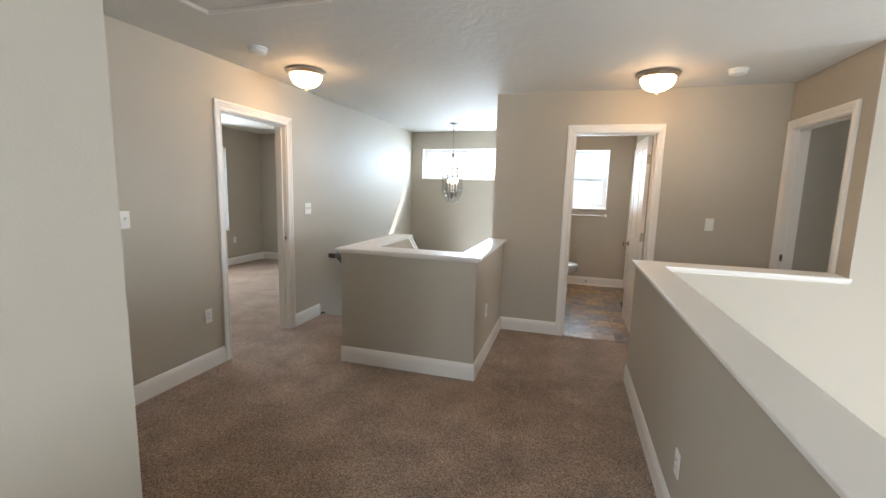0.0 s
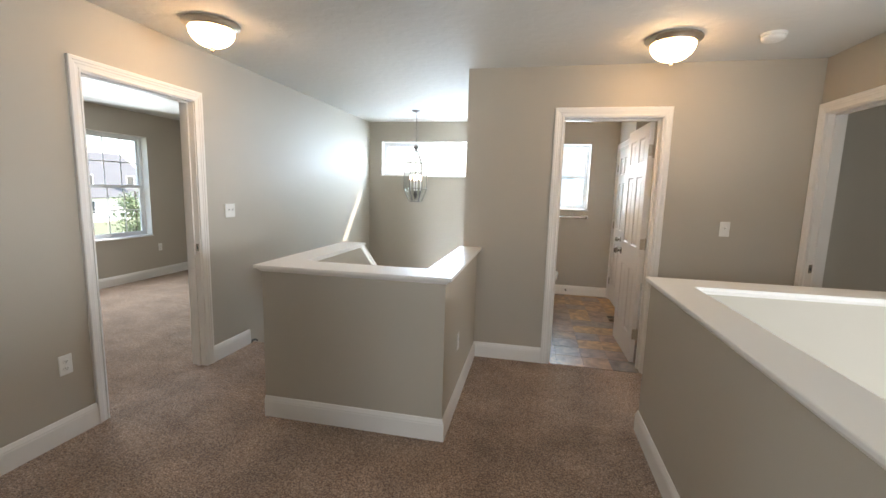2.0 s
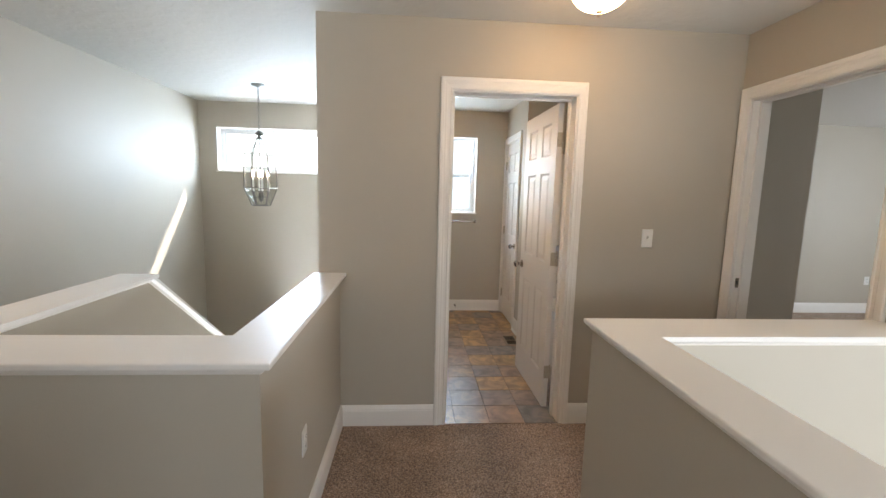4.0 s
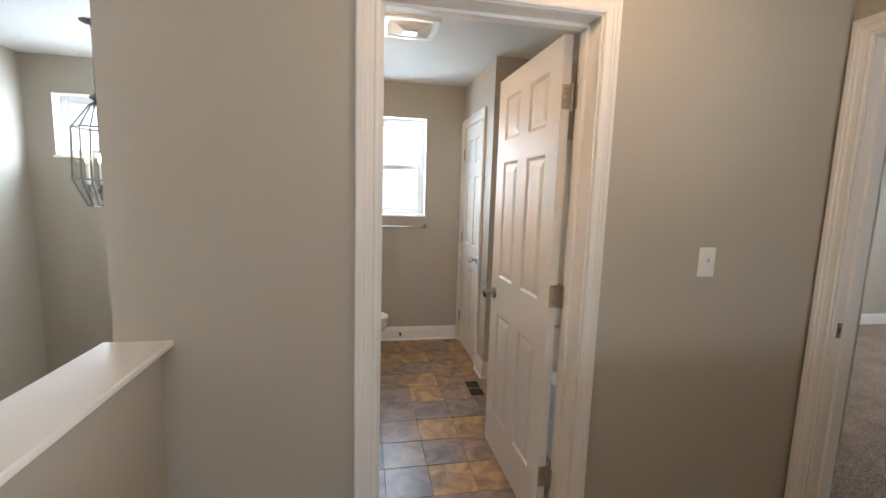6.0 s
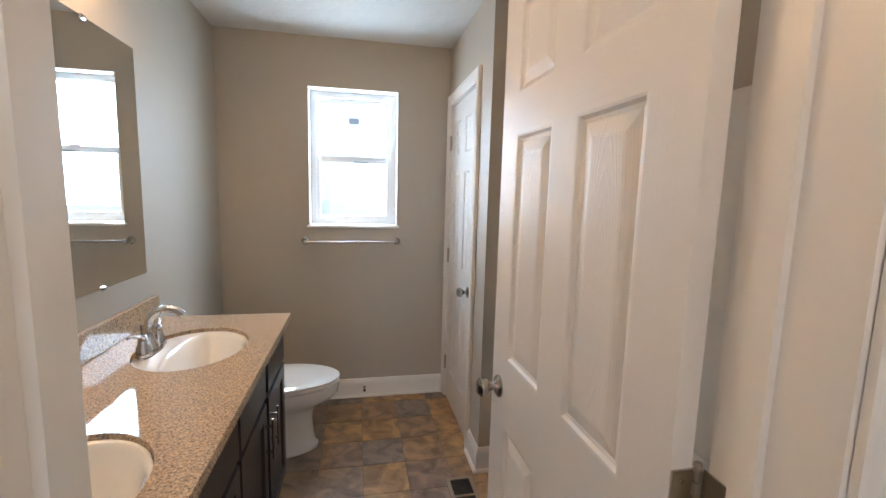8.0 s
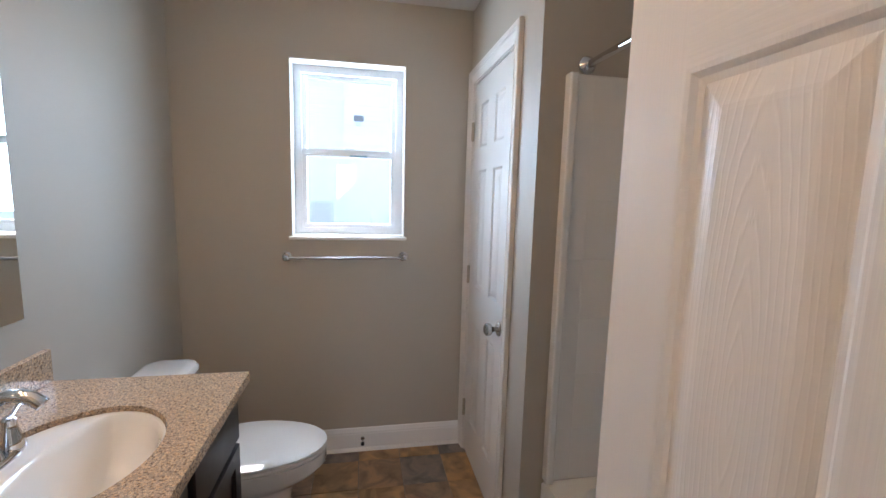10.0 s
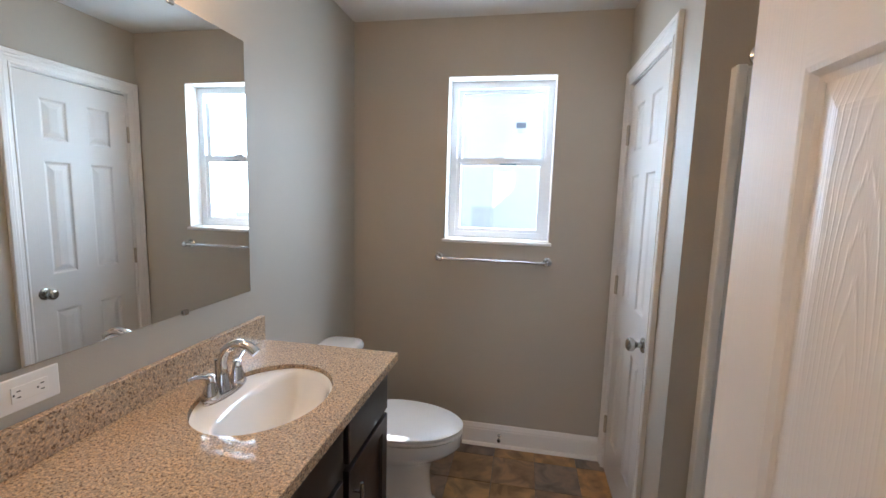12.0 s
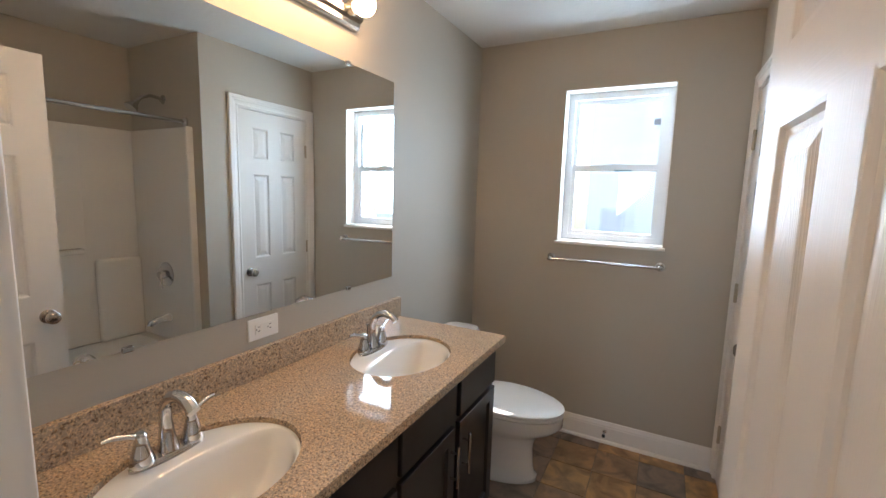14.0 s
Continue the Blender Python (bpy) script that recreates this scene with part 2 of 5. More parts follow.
def link(name, bm, material, parent=None, label="", smooth=False):
    me = bpy.data.meshes.new(name)
    bmesh.ops.recalc_face_normals(bm, faces=bm.faces)
    bm.to_mesh(me)
    bm.free()
    if smooth:
        me.polygons.foreach_set("use_smooth", [True] * len(me.polygons))
        me.set_sharp_from_angle(angle=radians(38))
    me.materials.append(material)
    ob = new(name, me)
    if parent:
        ob.parent = parent
    if label:
        tagged(ob, label)
    return ob


def part(name, bm, material, parent, label="", smooth=False):
    return link(name, bm, material, parent, label, smooth)


def structure(name, bm, material, label, category):
    return tagged(link(name, bm, material), label, category, kind="structure")


def thing(name, label, category, group="", m=None):
    ob = new(name)
    ob.empty_display_size = 0.1
    tagged(ob, label, category, group)
    if m:
        ob.matrix_basis = m
    return ob


def box(bm, x0, x1, y0, y1, z0, z1, bev=0.0, seg=2):
    vs = [bm.verts.new((x, y, z)) for z in (z0, z1) for x, y in ((x0, y0), (x1, y0), (x1, y1), (x0, y1))]
    fs = [bm.faces.new([vs[i] for i in q]) for q in ((3, 2, 1, 0), (4, 5, 6, 7), (0, 1, 5, 4), (1, 2, 6, 5), (2, 3, 7, 6), (3, 0, 4, 7))]
    if bev:
        es = {e for f in fs for e in f.edges}
        bmesh.ops.bevel(bm, geom=list(es), offset=bev, segments=seg, profile=0.5, affect="EDGES")
    return bm


def cube(*a, **k):
    return box(bmesh.new(), *a, **k)


def sweep(bm, rows, profile, closed=False):
    """rows: origin, u way, v way; profile: closed loop of (u, v)."""
    loops = [[bm.verts.new(Vector(o) + Vector(u) * a + Vector(v) * b) for a, b in profile] for o, u, v in rows]
    n = len(profile)
    pairs = list(zip(loops, loops[1:])) + ([(loops[-1], loops[0])] if closed else [])
    for p, q in pairs:
        for i in range(n):
            bm.faces.new((p[i], p[(i + 1) % n], q[(i + 1) % n], q[i]))
    if not closed:
        bm.faces.new(loops[0][::-1])
        bm.faces.new(loops[-1])
    return bm


def lathe(bm, profile, seg=24, m=None, sx=1.0, sy=1.0):
    """Turns (radius, z) pairs round z; closes ends of zero radius."""
    m = m or Matrix()
    rings = []
    for r, z in profile:
        if r < 1e-6:
            rings.append([bm.verts.new(m @ Vector((0, 0, z)))])
        else:
            rings.append([bm.verts.new(m @ Vector((r * sx * math.cos(2 * math.pi * k / seg), r * sy * math.sin(2 * math.pi * k / seg), z))) for k in range(seg)])
    for p, q in zip(rings, rings[1:]):
        for k in range(seg):
            a, b = (k, (k + 1) % seg)
            loop = [p[a % len(p)], p[b % len(p)], q[b % len(q)], q[a % len(q)]]
            loop = [v for i, v in enumerate(loop) if v not in loop[:i]]
            if len(loop) > 2:
                bm.faces.new(loop)
    for ring, flip in ((rings[0], True), (rings[-1], False)):
        if len(ring) > 2:
            bm.faces.new(ring[::-1] if flip else ring)
    return bm


def tube(bm, pts, r, seg=12, radii=None):
    """A round tube along points."""
    pts = [Vector(p) for p in pts]
    rings, side = [], None
    for i, p in enumerate(pts):
        d = (pts[min(i + 1, len(pts) - 1)] - pts[max(i - 1, 0)]).normalized()
        if side is None:
            side = d.orthogonal().normalized()
        side = (side - d * side.dot(d)).normalized()
        up = d.cross(side)
        rad = radii[i] if radii else r
        rings.append([bm.verts.new(p + rad * (side * math.cos(2 * math.pi * k / seg) + up * math.sin(2 * math.pi * k / seg))) for k in range(seg)])
    for p, q in zip(rings, rings[1:]):
        for k in range(seg):
            bm.faces.new((p[k], p[(k + 1) % seg], q[(k + 1) % seg], q[k]))
    bm.faces.new(rings[0][::-1])
    bm.faces.new(rings[-1])
    return bm


def wall(name, axis, c0, c1, a0, a1, z0, z1, holes=(), label="greige painted drywall wall", material=None):
    """A wall between the planes c0 and c1 of an axis, from a0 to a1 along the other; holes are (a0, a1, z0, z1)."""
    bm = bmesh.new()

    def put(p, q, lo, hi):
        if q - p > 1e-4 and hi - lo > 1e-4:
            box(bm, c0, c1, p, q, lo, hi) if axis == "x" else box(bm, p, q, c0, c1, lo, hi)
    at = a0
    for h0, h1, b0, b1 in sorted(holes):
        put(at, h0, z0, z1)
        put(h0, h1, z0, b0)
        put(h0, h1, b1, z1)
        at = h1
    put(at, a1, z0, z1)
    bmesh.ops.remove_doubles(bm, verts=bm.verts, dist=1e-5)
    return structure(name, bm, material or WALL, label, "wall")


BASE = [(0, 0), (0.015, 0), (0.015, 0.098), (0.013, 0.104), (0.0135, 0.110), (0.010, 0.119), (0.0075, 0.128), (0.004, 0.134), (0, 0.134)]


def baseboard(pts, label="white painted baseboard with a moulded top edge", shoe=False, z=-0.014):
    """Along floor points, with the room on the left of the way."""
    pts = [Vector((*p, z)) for p in pts]
    rows = []
    for i, p in enumerate(pts):
        ns = []
        for a, b in ((i - 1, i), (i, i + 1)):
            if a >= 0 and b < len(pts):
                d = (pts[b] - pts[a]).normalized()
                ns.append(Vector((-d.y, d.x, 0)))
        n = ns[0] if len(ns) == 1 else (ns[0] + ns[1]) / (1 + ns[0].dot(ns[1]))
        rows.append((p, n, (0, 0, 1)))
    bm = sweep(bmesh.new(), rows, BASE)
    if shoe:
        sweep(bm, rows, [(0.015, 0.0), (0.030, 0.0), (0.029, 0.008), (0.024, 0.015), (0.015, 0.019)])
    return structure("baseboard", bm, WHITE, label, "baseboard")


CASE = [(-0.010, 0.0), (-0.010, 0.009), (-0.004, 0.012), (0.002, 0.0125), (0.005, 0.009), (0.022, 0.012), (0.027, 0.0155), (0.038, 0.016), (0.041, 0.0195), (0.057, 0.020), (0.062, 0.016), (0.062, 0.0)]


def casing(parent, along, normal, a0, a1, z1, origin, z0=-0.014, trim=1.0):
    """Mitred trim round an opening of a wall; along is the wall's way, origin a point of its face."""
    A, N, O, Z = Vector(along), Vector(normal), Vector(origin), Vector((0, 0, 1))
    rows = [(O + A * a0 + Z * z0, -A, N), (O + A * a0 + Z * z1, Z - A, N), (O + A * a1 + Z * z1, Z + A * trim, N), (O + A * a1 + Z * z0, A * trim, N)]
    return part("casing", sweep(bmesh.new(), rows, CASE), WHITE, parent)


def jambs(parent, along, normal, a0, a1, z1, origin, depth, stop_at=None):
    """The lining of a door opening through the wall, with its stop."""
    A, N, O, Z = Vector(along), Vector(normal), Vector(origin), Vector((0, 0, 1))
    rows = [(O + A * a0 - Z * 0.014, -A, -N), (O + A * a0 + Z * z1, Z - A, -N), (O + A * a1 + Z * z1, Z + A, -N), (O + A * a1 - Z * 0.014, A, -N)]
    bm = sweep(bmesh.new(), rows, [(-0.016, 0.0015), (0.0, 0.0015), (0.0, depth - 0.0015), (-0.016, depth - 0.0015)])
    j = part("jamb", bm, WHITE, parent)
    if stop_at is not None:
        sweep_bm = sweep(bmesh.new(), rows, [(-0.028, stop_at), (-0.0162, stop_at), (-0.0162, stop_at + 0.034), (-0.028, stop_at + 0.034)])
        part("door_stop", sweep_bm, WHITE, parent)
    return j


def door_leaf(name, label, w, h, m, knob_x, knobs=True, category="door"):
    """A moulded six-panel door; hinge side at x = 0, faces at y = 0 and y = -0.035."""
    door = thing(name, label, category, m=m)
    tagged(door, kind="structure")
    t, st, mid = 0.035, 0.107, 0.105
    pw = (w - 2 * st - mid) / 2
    xs = [0, st, st + pw, st + pw + mid, w - st, w]
    zs = [0, 0.215, 0.79, 0.985, 1.598, 1.703, 1.925, h]
    bm = bmesh.new()
    for y, s in ((0.0, -1), (-t, 1)):
        for i in range(5):
            for k in range(7):
                if i in (1, 3) and k in (1, 3, 5):
                    ins = [(0, 0), (0.006, 0.001), (0.012, 0.007), (0.020, 0.009)]
                    for (a, da), (b, db) in zip(ins, ins[1:]):
                        c = [[(xs[i] + q, zs[k] + q), (xs[i + 1] - q, zs[k] + q), (xs[i + 1] - q, zs[k + 1] - q), (xs[i] + q, zs[k + 1] - q)] for q in (a, b)]
                        for e in range(4):
                            f = (e + 1) % 4
                            bm.faces.new([bm.verts.new((*(lambda p: (p[0], y + s * d, p[1]))(p),)) for p, d in ((c[0][e], da), (c[0][f], da), (c[1][f], db), (c[1][e], db))])
                else:
                    bm.faces.new([bm.verts.new((x, y, z)) for x, z in ((xs[i], zs[k]), (xs[i + 1], zs[k]), (xs[i + 1], zs[k + 1]), (xs[i], zs[k + 1]))])
    for x in (0, w):
        bm.faces.new([bm.verts.new(v) for v in ((x, 0, 0), (x, -t, 0), (x, -t, h), (x, 0, h))])
    for z in (0, h):
        bm.faces.new([bm.verts.new(v) for v in ((0, 0, z), (w, 0, z), (w, -t, z), (0, -t, z))])
    bmesh.ops.remove_doubles(bm, verts=bm.verts, dist=1e-5)
    leaf = part("leaf", bm, DOORPAINT, door)
    leaf.data.materials.append(DOORRAIL)
    for f in leaf.data.polygons:
        if st < f.center.x < w - st and any(zs[k] < f.center.z < zs[k + 1] for k in (0, 2, 4, 6)) and abs(f.normal.y) > 0.99:
            f.material_index = 1
    for y, s in ((0.0, -1), (-t, 1)):
        for i in (1, 3):
            for k in (1, 3, 5):
                bm = bmesh.new()
                r = [[(xs[i] + q, zs[k] + q), (xs[i + 1] - q, zs[k] + q), (xs[i + 1] - q, zs[k + 1] - q), (xs[i] + q, zs[k + 1] - q)] for q in (0.0195, 0.048, 0.054)]
                v = [[bm.verts.new((p[0], y + s * d, p[1])) for p in ring] for ring, d in zip(r, (0.0092, 0.0025, 0.002))]
                for a, b in zip(v, v[1:]):
                    for e in range(4):
                        bm.faces.new((a[e], a[(e + 1) % 4], b[(e + 1) % 4], b[e]))
                bm.faces.new(v[-1])
                bm.faces.new([bm.verts.new((p[0], y + s * 0.0095, p[1])) for p in r[0]])
                bmesh.ops.remove_doubles(bm, verts=bm.verts, dist=1e-5)
                part("panel", bm, DOORPANEL, leaf)
    if knobs:
        for y, s in ((0.0, 1), (-t, -1)):
            turn = Matrix.Translation((knob_x, y, 0.89)) @ Matrix.Rotation(-s * math.pi / 2, 4, "X")
            k = part("knob", lathe(bmesh.new(), [(0.012, 0.006), (0.011, 0.022), (0.014, 0.030), (0.024, 0.038), (0.0285, 0.048), (0.027, 0.058), (0.018, 0.066), (0, 0.068)], 24, turn), NICKEL, door, "satin nickel round knob", True)
            part("rose", lathe(bmesh.new(), [(0.032, 0.0), (0.032, 0.004), (0.026, 0.009), (0.012, 0.010)], 24, turn), NICKEL, k, smooth=True)
    return door


def hinge(parent, z):
    """A butt hinge of an open door: one round-cornered leaf on the door's edge, one on the jamb, with pin and screws."""
    h = part("hinge", cube(-0.0035, -0.0005, -0.034, -0.002, z - 0.045, z + 0.045), HINGE, parent, "nickel butt hinge with warm lamplight put into its colour")
    part("jamb_leaf", cube(-0.045, -0.006, -0.0505, -0.048, z - 0.045, z + 0.045, bev=0.001, seg=1), HINGE, h)
    pin = bmesh.new()
    for k in range(5):
        a = z - 0.045 + 0.018 * k
        lathe(pin, [(0.0052, a + 0.0006), (0.0062, a + 0.0012), (0.0062, a + 0.0168), (0.0052, a + 0.0174)], 12, Matrix.Translation((-0.004, -0.0415, 0)))
    lathe(pin, [(0, z - 0.051), (0.004, z - 0.049), (0.004, z + 0.049), (0.006, z + 0.050), (0.005, z + 0.054), (0, z + 0.055)], 12, Matrix.Translation((-0.004, -0.0415, 0)))
    part("knuckle", pin, HINGE, h, smooth=True)
    for dz in (-0.03, 0.0, 0.03):
        part("screw", lathe(bmesh.new(), [(0.004, 0.0), (0.004, 0.0012), (0, 0.0018)], 8, Matrix.Translation((-0.0036, -0.016 + 0.006 * (dz == 0), z + dz)) @ Matrix.Rotation(-math.pi / 2, 4, "Y")), NICKEL, h)
    return h


def plate(name, label, m, kind, gangs=1):
    """A wall plate in the plane y = 0, facing -y."""
    w = 0.07 + 0.046 * (gangs - 1)
    ob = thing(name, label, "switch" if kind == "switch" else "outlet", m=m)
    part("cover_plate", cube(-w / 2, w / 2, -0.006, 0, -0.057, 0.057, bev=0.003), PLASTIC, ob)
    for g in range(gangs):
        x = (g - (gangs - 1) / 2) * 0.046
        if kind == "switch":
            part("toggle_slot", cube(x - 0.006, x + 0.006, -0.0075, -0.005, -0.013, 0.013, bev=0.001), PLASTIC, ob)
            bm = cube(-0.0045, 0.0045, -0.02, 0, -0.006, 0.006, bev=0.0015)
            bm.transform(Matrix.Translation((x, -0.005, 0.004)) @ Matrix.Rotation(radians(-28), 4, "X"))
            part("toggle", bm, PLASTIC, ob)
            for z in (-0.03, 0.03):
                part("screw", lathe(bmesh.new(), [(0.003, 0), (0.003, 0.001), (0, 0.0014)], 8, Matrix.Translation((x, -0.006, z)) @ Matrix.Rotation(math.pi / 2, 4, "X")), PLASTIC, ob)
        else:
            for z in (-0.02, 0.02):
                r = part("receptacle", lathe(bmesh.new(), [(0.0165, 0), (0.0165, 0.0022), (0.015, 0.003), (0, 0.003)], 20, Matrix.Translation((x, -0.006, z)) @ Matrix.Rotation(math.pi / 2, 4, "X"), sx=1.0, sy=0.82), PLASTIC, ob)
                for sx in (-0.0063, 0.0063):
                    part("slot", cube(x + sx - 0.001, x + sx + 0.001, -0.0098, -0.0088, z - 0.001, z + 0.006), SLOT, r)
                part("slot", cube(x - 0.002, x + 0.002, -0.0098, -0.0088, z - 0.0085, z - 0.005), SLOT, r)
    return ob


def facing(x, y, z, way):
    """A pose at a wall point for a thing that faces -y by itself; way is +x, -x, +y or -y."""
    return pose(x, y, z, 0, 0, {"-y": 0, "+x": 90, "+y": 180, "-x": -90}[way])

# ---------------------------------------------------------------- structure
XL, XR, YB, YF, CE, LOW = -2.535, 1.945, 4.705, 7.385, 2.44, -2.75
BX0, BX1, BY0, JOG = -0.425, 1.08, 4.862, 6.432
DZ = 2.059
FZ = -0.014

# floors
def slab(name, rects, z, material, label, category="floor", thick=0.12):
    bm = bmesh.new()
    for x0, x1, y0, y1 in rects:
        box(bm, x0, x1, y0, y1, z - thick, z)
    return structure(name, bm, material, label, category)


slab("floor_landing", [(-2.55, -1.63, -2.3, 4.47), (-1.63, 0.69, -2.3, 3.34), (-0.47, 0.69, 3.34, 4.755), (0.69, 2.0, 3.76, 4.755)], FZ, CARPET, "brown flecked cut-pile carpet on the landing")
slab("floor_bedroom", [(-5.75, -2.55, 1.9, 7.45)], FZ, CARPET, "brown flecked cut-pile carpet in the bedroom")
slab("floor_spare_room", [(2.0, 7.0, 3.72, 7.45)], FZ, CARPET, "brown flecked carpet in the spare room")
slab("floor_below", [(-2.7, 7.0, -2.5, 7.6)], LOW, CARPET, "carpet of the storey below the stairs")
slab("bath_subfloor", [(-0.45, 2.0, 4.76, 7.45)], -0.016, GROUT, "grey grout bed under the bathroom tiles")

# ceiling
_bm = bmesh.new()
box(_bm, -5.9, 7.1, -2.5, 7.6, CE, CE + 0.2)
structure("ceiling", _bm, CEIL, "white ceiling with a light skip-trowel texture", "ceiling")

# walls
wall("wall_left", "x", -2.67, XL, 2.07, YF, LOW, CE, [(3.068, 3.905, FZ - 0.11, DZ)])
wall("wall_bath_front", "y", YB, BY0, -0.60, XR, LOW, CE, [(0.170, 0.932, FZ - 0.11, DZ)])
wall("wall_bath_left", "x", -0.60, BX0, BY0, YF, LOW, CE)
wall("wall_back", "y", YF, YF + 0.16, -5.85, 7.0, LOW, CE, [(-2.335, -0.66, 1.65, 2.152), (0.13, 0.723, 1.222, 2.13)])
wall("wall_right", "x", XR, 2.06, 3.60, 5.2, LOW, CE, [(3.815, 4.632, FZ - 0.11, DZ)])
wall("wall_foyer_north", "y", 3.60, 3.72, 2.06, 7.0, LOW, CE)
wall("wall_spare_room_return", "y", 5.2, 5.32, 2.06, 2.945, 0, CE)
wall("wall_spare_room_side", "x", 2.83, 2.945, 5.32, YF, 0, CE)
wall("wall_spare_room_east", "x", 7.0, 7.12, -2.4, YF + 0.16, LOW, CE)
wall("wall_front", "y", -2.5, -2.4, -2.7, 7.0, LOW, CE)
wall("wall_corridor_left", "x", -0.80, -0.69, -2.4, 0.87, 0, CE)
wall("wall_corridor_end", "y", 0.73, 0.87, -1.325, -0.80, 0, CE)
wall("wall_bedroom_west", "x", -5.83, -5.71, 1.9, YF, LOW, CE, [(4.59, 5.475, 0.64, 2.10), (5.615, 6.50, 0.64, 2.10)])
wall("wall_bedroom_south", "y", 1.9, 2.02, -5.71, -2.67, 0, CE)
wall("wall_closet_side", "x", BX1, BX1 + 0.1, JOG, YF, 0, CE, [(6.678, 7.317, 0, DZ)])
wall("wall_tub_end", "y", JOG, JOG + 0.1, BX1 + 0.1, 1.9, 0, CE)
wall("wall_tub_back", "x", 1.87, 1.945, BY0, JOG, 0, CE)
wall("wall_closet_back", "x", 1.75, 1.85, JOG + 0.1, YF, 0, CE)

# Unseen wall, set this close so the added foyer fill can stand near.
wall("wall_foyer_south", "y", 0.38, 0.5, 0.82, 7.0, LOW, CE)
_bm = cube(-6.2, 7.4, YF + 0.162, 8.0, 2.55, 2.72)
structure("eave", _bm, WHITE, "white soffit of the roof overhang outside the windows", "eave")

# the diagonal wall with a closed door
DIAG = Matrix.Translation((XL, 2.07, 0)) @ Matrix.Rotation(radians(-45), 4, "Z")
_bm = bmesh.new()
for _a0, _a1, _z0, _z1 in ((0, 0.30, FZ, CE), (0.30, 1.042, DZ, CE), (1.042, 1.733, FZ, CE)):
    box(_bm, _a0, _a1, -0.115, 0, _z0, _z1)
_bm.transform(DIAG)
structure("wall_diagonal", _bm, WALL, "greige painted diagonal wall with a doorway", "wall")

# half walls
CAPZ = 0.966


def half_wall(name, bm, label):
    return structure(name, bm, WALL, label, "half wall")


_bm = cube(-1.625, -0.475, 3.354, 3.535, LOW, CAPZ - 0.024)
half_wall("half_wall_stair_front", _bm, "greige painted half wall in front of the stairwell")
_bm = cube(-0.60, -0.475, 3.535, YB, LOW, CAPZ - 0.024)
half_wall("half_wall_stair_side", _bm, "greige painted half wall beside the stairwell")
_bm = bmesh.new()
SL = 0.76
_prof = [(3.535, LOW), (3.535, CAPZ - 0.024), (4.57, CAPZ - 0.024), (6.35, CAPZ - 0.024 - 1.78 * SL), (6.35, LOW)]
_v = [[_bm.verts.new((x, y, z)) for y, z in _prof] for x in (-1.625, -1.49)]
_bm.faces.new(_v[0])
_bm.faces.new(_v[1][::-1])
for _i in range(5):
    _bm.faces.new((_v[0][_i], _v[0][(_i + 1) % 5], _v[1][(_i + 1) % 5], _v[1][_i]))
half_wall("half_wall_stair_rail", _bm, "greige painted half wall that slopes down along the stairs")
_bm = cube(0.69, 0.82, -2.4, 3.765, LOW, CAPZ - 0.024)
half_wall("half_wall_foyer_side", _bm, "greige painted half wall along the landing above the foyer")
_bm = cube(0.82, XR, 3.59, 3.765, LOW, CAPZ - 0.024)
half_wall("half_wall_foyer_front", _bm, "greige painted half wall across the foyer opening")


def cap(name, loops, label):
    """White cap board over half walls: a plan outline with a rounded nosing, and a cove strip under it."""
    bm = bmesh.new()
    for loop in loops:
        lo = [bm.verts.new((x, y, CAPZ - 0.022)) for x, y in loop]
        hi = [bm.verts.new((x, y, CAPZ)) for x, y in loop]
        f = [bm.faces.new(lo[::-1]), bm.faces.new(hi)]
        f += [bm.faces.new((lo[i], lo[(i + 1) % len(lo)], hi[(i + 1) % len(lo)], hi[i])) for i in range(len(lo))]
        es = [e for e in {e for q in f for e in q.edges} if abs(e.verts[0].co.z - e.verts[1].co.z) < 1e-6]
        bmesh.ops.bevel(bm, geom=es, offset=0.006, segments=3, profile=0.5, affect="EDGES")
    return structure(name, bm, WHITE, label, "half wall cap")


cap("half_wall_cap_stair", [[(-1.668, 3.328), (-0.437, 3.328), (-0.437, YB), (-0.630, YB), (-0.630, 3.562), (-1.456, 3.562), (-1.456, 4.60), (-1.668, 4.60)]], "white painted wooden cap on the stairwell half wall")
cap("half_wall_cap_foyer", [[(0.662, -2.4), (0.662, 3.793), (XR, 3.793), (XR, 3.565), (0.846, 3.565), (0.846, -2.4)]], "white painted wooden cap on the foyer half wall")


def cove(pts, closed=False):
    """Small moulding under the cap's overhang, with the open side on the left of the way."""
    pts = [Vector((*p, CAPZ - 0.022)) for p in pts]
    rows = []
    for i, p in enumerate(pts):
        ns = []
        for a, b in ((i - 1, i), (i, i + 1)):
            if a >= 0 and b < len(pts):
                d = (pts[b] - pts[a]).normalized()
                ns.append(Vector((-d.y, d.x, 0)))
        n = ns[0] if len(ns) == 1 else (ns[0] + ns[1]) / (1 + ns[0].dot(ns[1]))
        rows.append((p, n, (0, 0, -1)))
    bm = sweep(bmesh.new(), rows, [(0, 0.0), (0.020, 0.0), (0.018, 0.006), (0.010, 0.011), (0.006, 0.018), (0, 0.020)])
    return structure("trim", bm, WHITE, "white cove moulding under the cap of a half wall", "trim")


cove([(-0.475, YB), (-0.475, 3.354), (-1.625, 3.354), (-1.625, 4.57)])
cove([(-1.49, 4.57), (-1.49, 3.535), (-0.60, 3.535), (-0.60, YB)])
cove([(0.69, -2.4), (0.69, 3.765), (XR, 3.765)])
cove([(XR, 3.59), (0.82, 3.59), (0.82, -2.4)])
